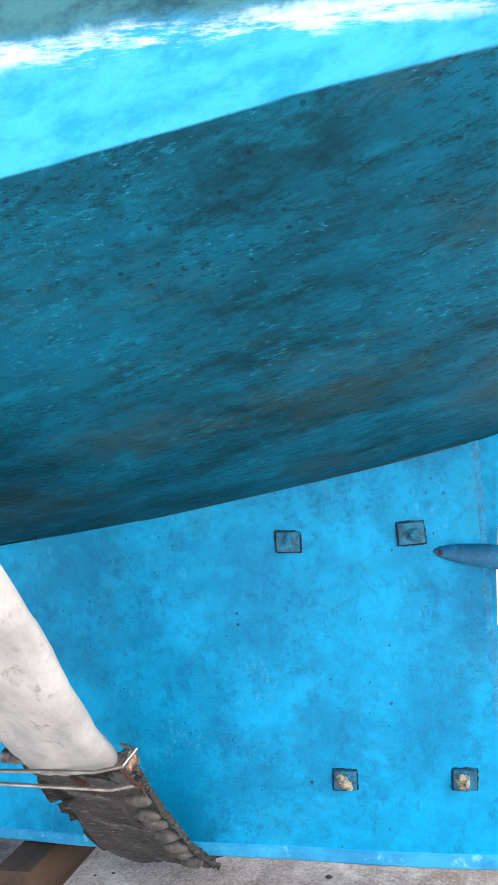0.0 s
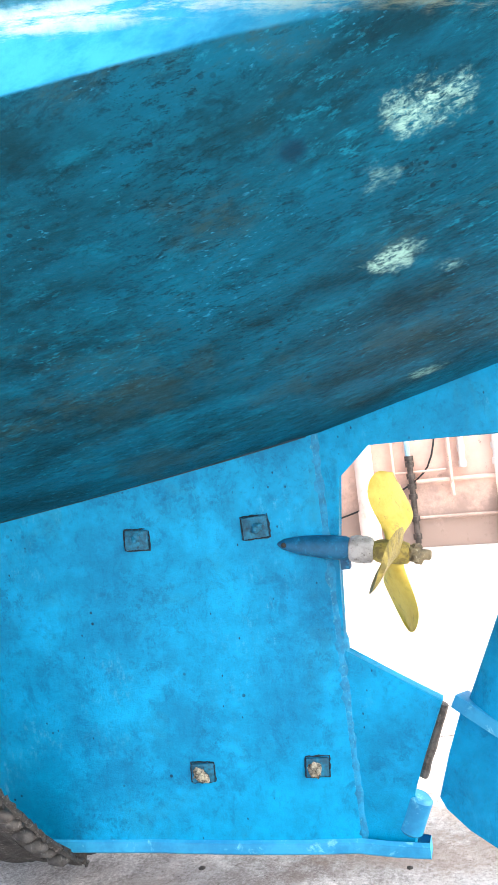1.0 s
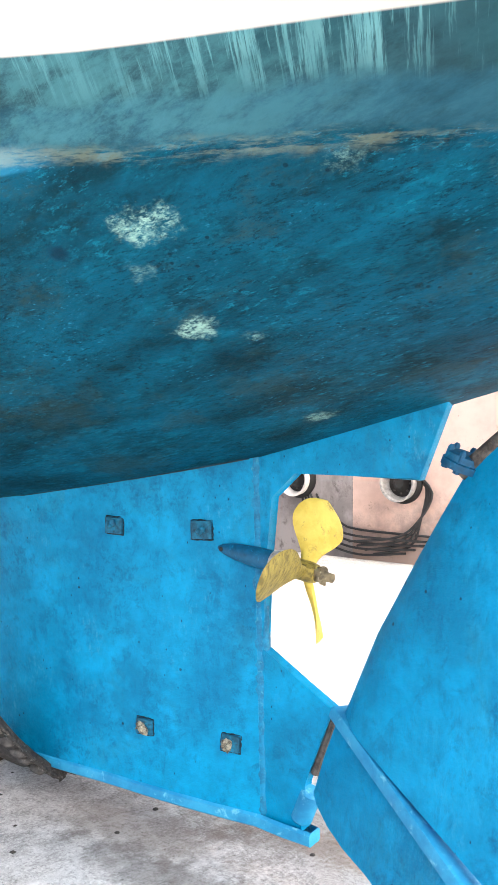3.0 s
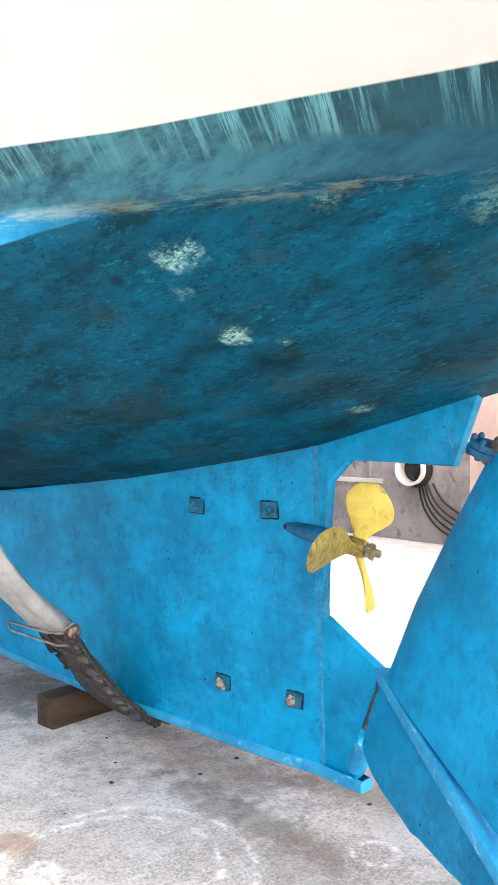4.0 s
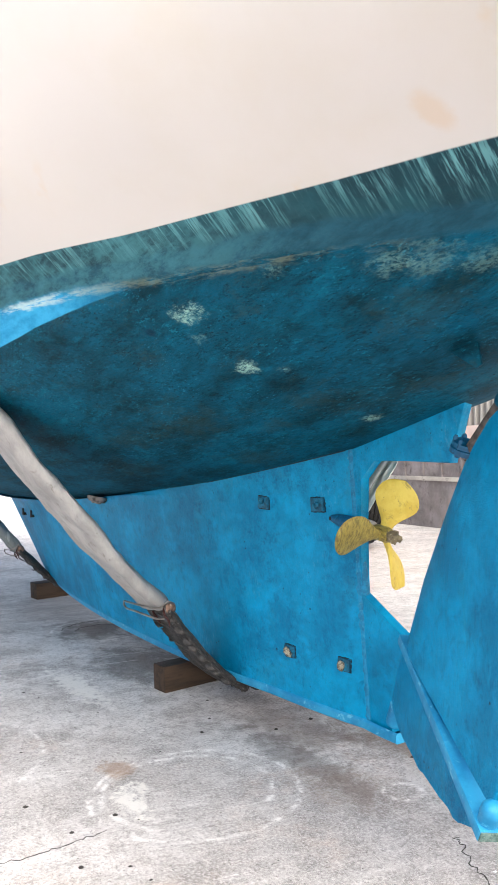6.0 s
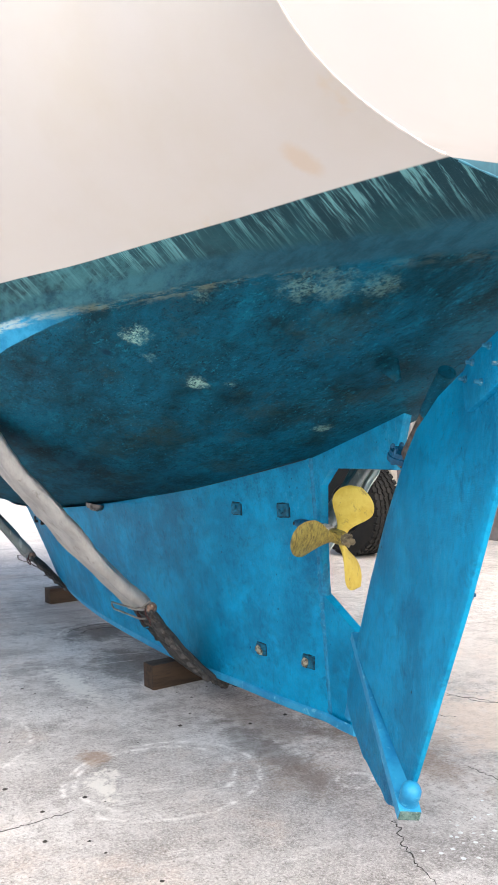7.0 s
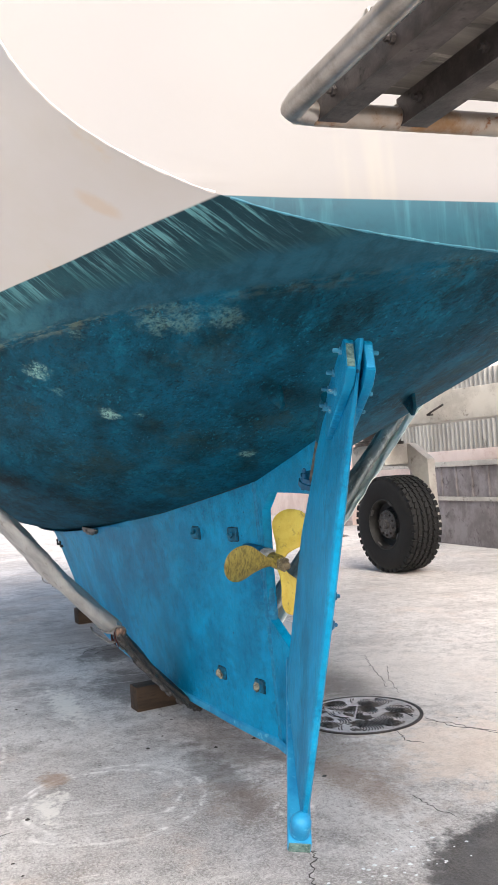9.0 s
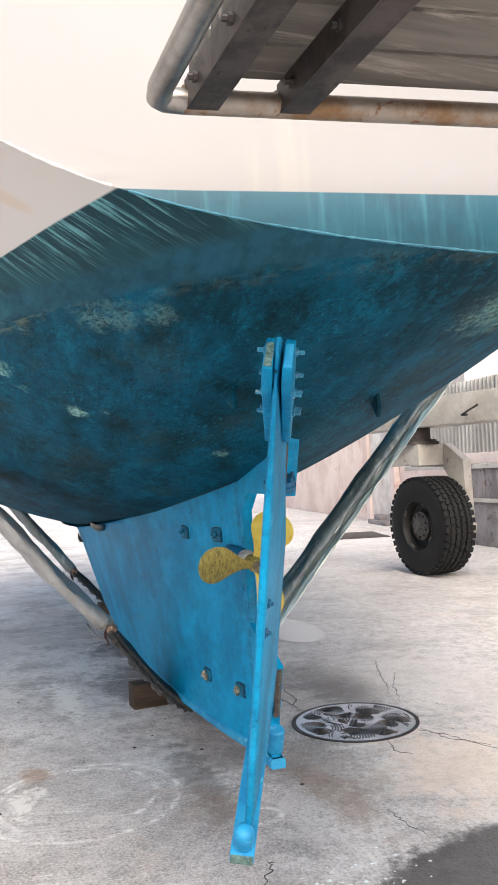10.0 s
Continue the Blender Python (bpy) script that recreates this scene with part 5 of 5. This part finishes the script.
# ---- boat hoist ----
def build_hoist():
    hoist = thing("boat_hoist", "white steel boat hoist leg and beam on a large rubber tyre", "boat hoist")
    cx, cy, R = -5.29, 4.21, 0.585
    ax = pose(cx, cy, R, 0, 90, 90 + 2) @ Matrix.Diagonal((1.025, 1.025, 1.0, 1.0))
    bm = bmesh.new()
    prof = [(0.29, -0.19), (0.34, -0.21), (0.45, -0.22), (0.52, -0.205), (0.553, -0.17), (0.556, -0.085), (0.548, -0.08), (0.548, -0.066), (0.556, -0.06), (0.557, -0.01), (0.549, -0.006), (0.549, 0.006), (0.557, 0.01), (0.556, 0.06), (0.548, 0.066), (0.548, 0.08),
            (0.556, 0.085), (0.553, 0.17), (0.52, 0.205), (0.45, 0.22), (0.34, 0.21), (0.29, 0.19)]
    lathe(bm, prof, ax, 72, True)
    wheel = part("tyre", bm, M_RUBBER, hoist, "black treaded tyre")
    bm = bmesh.new()
    for row, zz in enumerate((-0.112, -0.036, 0.036, 0.112)):
        for i in range(48):
            a = 2 * math.pi * (i + 0.5 * (row % 2)) / 48
            mm = ax @ Matrix.Rotation(a, 4, "Z") @ Matrix.Translation((0.557, 0, zz)) @ Matrix.Rotation(0.25 if row % 2 else -0.25, 4, "X")
            box(bm, (-0.012, -0.033, -0.024), (0.013, 0.033, 0.024), mm)
    for s in (-1, 1):
        for i in range(40):
            a = 2 * math.pi * (i + 0.25) / 40
            mm = ax @ Matrix.Rotation(a, 4, "Z") @ Matrix.Translation((0.54, 0, s * 0.178))
            box(bm, (-0.03, -0.028, -0.026), (0.026, 0.028, 0.026), mm)
    tagged(part("tread", bm, M_RUBBER, wheel), kind="stuff")
    for s in (-1, 1):
        bm = bmesh.new()
        lathe(bm, [(0.30, s * 0.2), (0.29, s * 0.205), (0.275, s * 0.17), (0.26, s * 0.09), (0.20, s * 0.075), (0.17, s * 0.10)], ax, 48, False, ())
        part("rim", bm, M_BLACK, wheel, "black wheel rim")
        bm = bmesh.new()
        lathe(bm, [(0.175, s * 0.09), (0.165, s * 0.15), (0.12, s * 0.165), (0.06, s * 0.17), (0.055, s * 0.195), (0.02, s * 0.198)], ax, 40, False, (-1,))
        part("hub", bm, M_HUB, wheel, "grey hub cap")
        for q in range(4):
            bm = bmesh.new()
            box(bm, (0.262, -0.04, s * 0.185 - 0.012), (0.286, 0.04, s * 0.185 + 0.012), ax @ Matrix.Rotation(0.5 + q * math.pi / 2, 4, "Z"), 0.004)
            part("rim_clip", bm, M_HUB, wheel, "" if q else "small grey rim clip")
        for i in range(10):
            bm = bmesh.new()
            a = 2 * math.pi * i / 10
            lathe(bm, [(0.014, 0), (0.014, 0.03), (0.006, 0.034)], ax @ Matrix.Rotation(a, 4, "Z") @ Matrix.Translation((0.13, 0, s * 0.15)) @ pose(0, 0, 0, 0 if s > 0 else 180), 6)
            part("wheel_nut", bm, M_IRON, wheel)
    # fork: bent box leg above the tyre
    fm = pose(cx, cy, 0, 0, 0, 14)
    bm = bmesh.new()
    outline = [(-0.5, 1.555), (0.07, 1.555), (0.345, 1.345), (0.365, 0.55), (0.30, 0.45), (0.17, 0.5), (0.15, 1.12), (0.03, 1.28), (-0.5, 1.29)]
    slab(bm, outline, lambda u, v, w: fm @ Vector((u, w + 0.30, v)), 0.07, 0.01)
    box(bm, (-0.5, -0.2, 1.3), (0.05, 0.229, 1.553), fm, 0.01)
    part("fork", bm, M_HOIST, hoist, "cranked white wheel fork")
    bm = bmesh.new()
    lathe(bm, [(0.12, 0.0), (0.12, 0.12), (0.06, 0.14)], fm @ pose(0.27, 0.36, 0.55, 90), 20)
    part("axle_cap", bm, M_HOIST, hoist)
    bm = bmesh.new()
    lathe(bm, [(0.30, 1.55), (0.30, 1.585), (0.27, 1.59), (0.27, 1.61), (0.2, 1.615), (0.2, 1.755)], fm @ pose(-0.2, 0, 0), 28)
    part("slewing_ring", bm, M_IRON, hoist, "dark turntable ring")
    bm = bmesh.new()
    box(bm, (-2.6, -0.22, 1.75), (3.6, 0.22, 2.09), fm, 0.012)
    beam = part("lower_beam", bm, M_HOIST, hoist, "long white box beam")
    bm = bmesh.new()
    tube(bm, [fm @ Vector(p) for p in ((0.83, -0.22, 1.84), (0.83, -0.28, 1.835), (0.80, -0.28, 1.835), (0.90, -0.28, 1.88), (1.03, -0.28, 1.93))], 0.012, 8)
    part("grab_handle", bm, M_IRON, beam)


build_hoist()


# ---- yard wall ----
WALL_M = pose(-0.5, 6.0, 0, 0, 0, math.degrees(math.atan(-0.078)))


def build_wall():
    bm = bmesh.new()
    box(bm, (-7.8, 0, 0), (-2.6, 0.25, 1.2), WALL_M, 0.01)
    w1 = lone("wall_low", bm, M_GREYWALL, "stained grey concrete yard wall", "wall", kind="structure")
    bm = bmesh.new()
    box(bm, (-2.6, 0.0, 0), (6.0, 0.25, 3.0), WALL_M, 0.01)
    lone("wall_peach", bm, M_WALL, "weathered peach rendered wall", "wall", kind="structure")
    bm = bmesh.new()
    pts = []
    n = 240
    for i in range(n + 1):
        x = -9.4 + 6.8 * i / n
        y = 0.05 + 0.03 * (1 if (i // 2) % 2 else -1)
        pts.append((x, y))
    sheet(bm, [[WALL_M @ Vector((x, y, z)) for x, y in pts] for z in (1.44, 2.6)])
    lone("corrugated_fence", bm, M_CORR, "corrugated metal fence sheet on the wall", "fence", kind="structure", smooth=0)
    bm = bmesh.new()
    box(bm, (-9.4, -0.05, 1.202), (-2.602, 0.2, 1.28), WALL_M, 0.01)
    box(bm, (-7.8, -0.035, 0.68), (-3.85, 0.0, 0.74), WALL_M, 0.005)
    lone("wall_coping", bm, M_HOIST, "pale rail and coping along the wall", "trim", kind="structure")
    bm = bmesh.new()
    box(bm, (-9.4, 0.0, 1.282), (-2.602, 0.2, 1.45), WALL_M, 0.008)
    lone("wall_band", bm, M_FARWALL, "pinkish rendered band under the corrugated sheet", "wall", kind="structure")


def build_ribs():
    for i in range(10):
        x = -7.7 + 0.40 * i
        bm = bmesh.new()
        box(bm, (x, -0.03, 0.742), (x + 0.05, 0.0, 1.2), WALL_M, 0.004)
        lone("wall_rib", bm, M_GREYWALL, "upright rib between the wall rails", "rib", "ribs on the wall", "structure")


build_wall()
build_ribs()


def build_pipes():
    bm = bmesh.new()
    tube(bm, [WALL_M @ Vector((-0.50, -0.11, z)) for z in (0.0, 0.42)], 0.105, 20)
    tube(bm, [WALL_M @ Vector((-0.50, -0.11, z)) for z in (0.42, 3.0)], 0.092, 20)
    lone("downpipe", bm, M_FARWALL, "thick white drain pipe down the peach wall", "pipe")
    for x, r, z0, z1, mat, lab in ((-0.22, 0.016, 0.66, 3.0, M_WALL, "thin painted pipe on the wall"), (-0.05, 0.03, 0.05, 0.92, M_IRON, "grey water pipe with couplings on the wall"), (-0.06, 0.026, 0.92, 3.0, M_BLUEPIPE, "pale blue water pipe on the wall"),
                                   (-0.26, 0.02, 0.02, 0.62, M_BLUEPIPE, "pale blue hose standing against the wall"), (0.34, 0.02, 0.5, 3.0, M_WALL, "thin painted pipe on the wall"), (0.46, 0.03, 0.78, 3.0, M_WHITE, "white pipe with joints on the wall"), (0.80, 0.05, 0.1, 3.0, M_WHITE, "white pipe on the wall")):
        bm = bmesh.new()
        tube(bm, [WALL_M @ Vector((x, -0.05, z)) for z in (z0, z1)], r, 12)
        if mat is M_IRON:
            for z in (0.12, 0.3, 0.52, 0.62, 0.72, 0.84, 0.9):
                tube(bm, [WALL_M @ Vector((x, -0.05, z + d)) for d in (-0.025, 0.025)], r * 1.45, 12)
        if mat is M_WHITE:
            for z in (0.8, 0.95, 1.1):
                tube(bm, [WALL_M @ Vector((x, -0.05, z + d)) for d in (-0.03, 0.03)], r * 1.3, 12)
        lone("wall_pipe", bm, mat, lab, "pipe", "pipes on the wall")
    for z, x0, x1, r in ((0.76, -0.33, 0.3, 0.012), (0.66, -0.0, 0.8, 0.022), (0.30, -0.18, 0.9, 0.018)):
        bm = bmesh.new()
        pts = [WALL_M @ Vector((x0, -0.04, z)), WALL_M @ Vector((x1, -0.04, z))]
        if z < 0.5:
            pts = [WALL_M @ Vector((x0, -0.04, z + 0.35)), WALL_M @ Vector((x0, -0.04, z + 0.08)), WALL_M @ Vector((x0 + 0.08, -0.04, z))] + pts[1:]
        tube(bm, pts, r, 10)
        lone("wall_pipe", bm, M_WALL, "thin pipe running along the peach wall", "pipe", "pipes on the wall")
    runs = [[(-1.75, 0.22, 0), (-1.2, 0.27, 0), (-0.6, 0.42, 0), (-0.1, 0.62, 0), (0.12, 0.8, 0), (0.2, 1.02, 0), (0.21, 1.1, 0)]]
    for k in range(5):
        runs.append([(-3.28 + 0.05 * k, 0.72, 0), (-3.2 + 0.06 * k, 0.42 + 0.03 * k, 0), (-2.95 + 0.05 * k, 0.17 + 0.06 * k, 0), (-2.5, 0.06 + 0.07 * k, 0), (-1.9 + 0.12 * k, 0.12 + 0.05 * k, 0)])
    for k in range(4):
        runs.append([(-1.84 + 0.03 * k, 1.0, 0), (-1.66 + 0.03 * k, 0.85 - 0.02 * k, 0), (-1.72, 0.5, 0), (-1.85 - 0.05 * k, 0.2 + 0.03 * k, 0), (-2.3 - 0.1 * k, 0.08 + 0.04 * k, 0)])
    for k, pts in enumerate(runs):
        bm = bmesh.new()
        flat = curve_through([(a, b) for a, b, _ in pts], 0.08)
        tube(bm, [WALL_M @ Vector((a, -0.03 - 0.012 * (k % 5), max(0.02, b))) for a, b in flat], 0.009 if k == 0 else 0.013, 8)
        lone("cable", bm, M_CABLE, "black cable slung along the wall", "cable", "cables on the wall")
    bm = bmesh.new()
    box(bm, (-0.93, -0.03, 0.68), (-0.83, 0.0, 0.79), WALL_M, 0.006)
    lone("junction_box", bm, M_WALL, "small painted junction box on the wall", "junction box")


build_pipes()


def build_wall_wheels():
    for x in (-3.30, -1.92):
        wheel = thing("spare_wheel", "spare wheel with a pale rim hung on the wall", "wheel", "spare wheels")
        m = WALL_M @ pose(x, -0.01, 0.89, 90)
        bm = bmesh.new()
        lathe(bm, [(0.16, 0.02), (0.17, 0.10), (0.20, 0.12), (0.225, 0.09), (0.23, 0.05), (0.21, 0.01)], m, 40, True)
        part("tyre", bm, M_RUBBER, wheel)
        bm = bmesh.new()
        lathe(bm, [(0.19, 0.02), (0.19, 0.19), (0.205, 0.20), (0.20, 0.215), (0.18, 0.21), (0.165, 0.15), (0.15, 0.09)], m, 40, False, ())
        part("rim", bm, M_WHITE if x < -3 else M_RIMGREY, wheel, "pale dull steel rim")
        bm = bmesh.new()
        lathe(bm, [(0.152, 0.088), (0.10, 0.10), (0.07, 0.14), (0.055, 0.16), (0.02, 0.165)], m, 32, False, (-1,))
        part("disc", bm, M_BLACK, wheel, "dark wheel disc")
        for q in range(8):
            bm = bmesh.new()
            lathe(bm, [(0.012, 0.085), (0.012, 0.115), (0.006, 0.118)], m @ Matrix.Rotation(q * math.pi / 4, 4, "Z") @ Matrix.Translation((0.11, 0, 0)), 6)
            part("wheel_nut", bm, M_HUB, wheel)


build_wall_wheels()


# ---- far building ----
def build_far():
    m = pose(-12.6, 8.05, 0, 0, 0, 170.0)
    far = thing("yard_building", "pale pinkish workshop building at the end of the yard", "building")
    bm = bmesh.new()
    box(bm, (1.75, -5.0, 0), (14, 0, 2.1), m, 0.02)
    part("lower_wall", bm, M_FARWALL, far, "pinkish rendered lower wall")
    bm = bmesh.new()
    box(bm, (-3.6, -5.0, 2.1), (14, -0.08, 5.2), m, 0.02)
    part("upper_wall", bm, M_WHITE, far, "white upper storey")
    bm = bmesh.new()
    box(bm, (-3.6, -5.0, 0), (1.75, -0.06, 2.1), m, 0.02)
    part("door_wall", bm, M_FARWALL, far)
    for u in (1.5, -0.25):
        bm = bmesh.new()
        box(bm, (u, -0.05, 0), (u + 0.25, 0.08, 3.6), m, 0.015)
        part("pillar", bm, M_FARWALL, far)
    for k, (u0, u1) in enumerate(((0.05, 0.75), (0.78, 1.48))):
        bm = bmesh.new()
        box(bm, (u0, -0.055, 0.05), (u1, 0.0, 3.1), m, 0.012)
        door = part("door", bm, M_WHITE, far, "tall pale panelled door")
        for z0, z1 in ((0.2, 1.3), (1.5, 2.9)):
            bm = bmesh.new()
            box(bm, (u0 + 0.1, 0.002, z0), (u1 - 0.1, 0.016, z1), m, 0.006)
            part("panel", bm, M_WHITE, door)
        for z in (1.4, 2.15):
            bm = bmesh.new()
            box(bm, (u1 - 0.04, 0.0, z), (u1 + 0.05, 0.03, z + 0.1), m, 0.004)
            part("hinge", bm, M_IRON, door)
    for k in range(5):
        bm = bmesh.new()
        x = 2.0 + 2.2 * k
        box(bm, (x, -0.11, 2.2), (x + 1.7, -0.03, 3.3), m, 0.01)
        win = part("window", bm, M_HOIST, far, "pale framed window")
        for j in range(2):
            bm = bmesh.new()
            box(bm, (x + 0.08 + 0.82 * j, -0.028, 2.28), (x + 0.8 + 0.82 * j, -0.02, 3.22), m, 0)
            part("pane", bm, M_PANE if j else M_CORR, win, "" if j else "corrugated shutter leaf")
    bm = bmesh.new()
    box(bm, (1.75, 0.0, 2.08), (14, 0.05, 2.14), m, 0.005)
    part("ledge", bm, M_HOIST, far)
    bm = bmesh.new()
    box(bm, (-0.3, 0.09, 0.0), (0.9, 0.35, 0.1), m, 0.02)
    box(bm, (0.2, 0.12, 0.1), (0.6, 0.3, 0.22), m, 0.03)
    lone("door_sill_rubble", bm, M_GREYWALL, "low grey concrete sill with a lump of rubble", "rubble")
    bm = bmesh.new()
    box(bm, (-3.8, -5.2, 5.2), (14.2, 0.2, 5.45), m, 0.01)
    part("roof", bm, M_CORR, far)
    bm = bmesh.new()
    box(bm, (-0.45, -0.35, 0.0), (0.9, 0.75, 0.012), pose(-10.6, 6.2, 0.0, 0, 0, 165), 0.003)
    lone("floor_grating", bm, M_IRON, "dark steel grating let into the yard", "grating")
    bm = bmesh.new()
    pts = []
    rng = random.Random(11)
    for i in range(28):
        a = 2 * math.pi * i / 28
        r = 1 + 0.25 * (rng.random() - 0.5)
        pts.append(bm.verts.new((-3.15 + 0.5 * r * math.cos(a) - 0.15 * math.sin(a), 1.42 + 0.26 * r * math.sin(a), 0.004)))
    bm.faces.new(pts)
    lone("puddle", bm, M_WATER, "shallow puddle with the white sky reflection put into its pale colour", "puddle", kind="stuff")
    # far side of the harbour yard
    for x, y, w, h, lab in ((-46, -12, 16, 4.5, "far pale shed across the yard"), (-52, 6, 14, 3.2, "far low white shed")):
        shed = thing("shed", lab, "building")
        bm = bmesh.new()
        box(bm, (x - 4, y - w / 2, 0), (x, y + w / 2, h), None, 0.02)
        part("wall", bm, M_WHITE, shed)
        bm = bmesh.new()
        box(bm, (x - 4.3, y - w / 2 - 0.3, h), (x + 0.3, y + w / 2 + 0.3, h + 0.25), None, 0.02)
        part("roof", bm, M_CORR, shed)
        for k in range(5):
            bm = bmesh.new()
            box(bm, (x, y - w / 2 + 1 + k * w / 5.5, 0.8), (x + 0.05, y - w / 2 + 2.2 + k * w / 5.5, 2.2), None, 0)
            part("window", bm, M_IRON, shed, "dark window")


build_far()
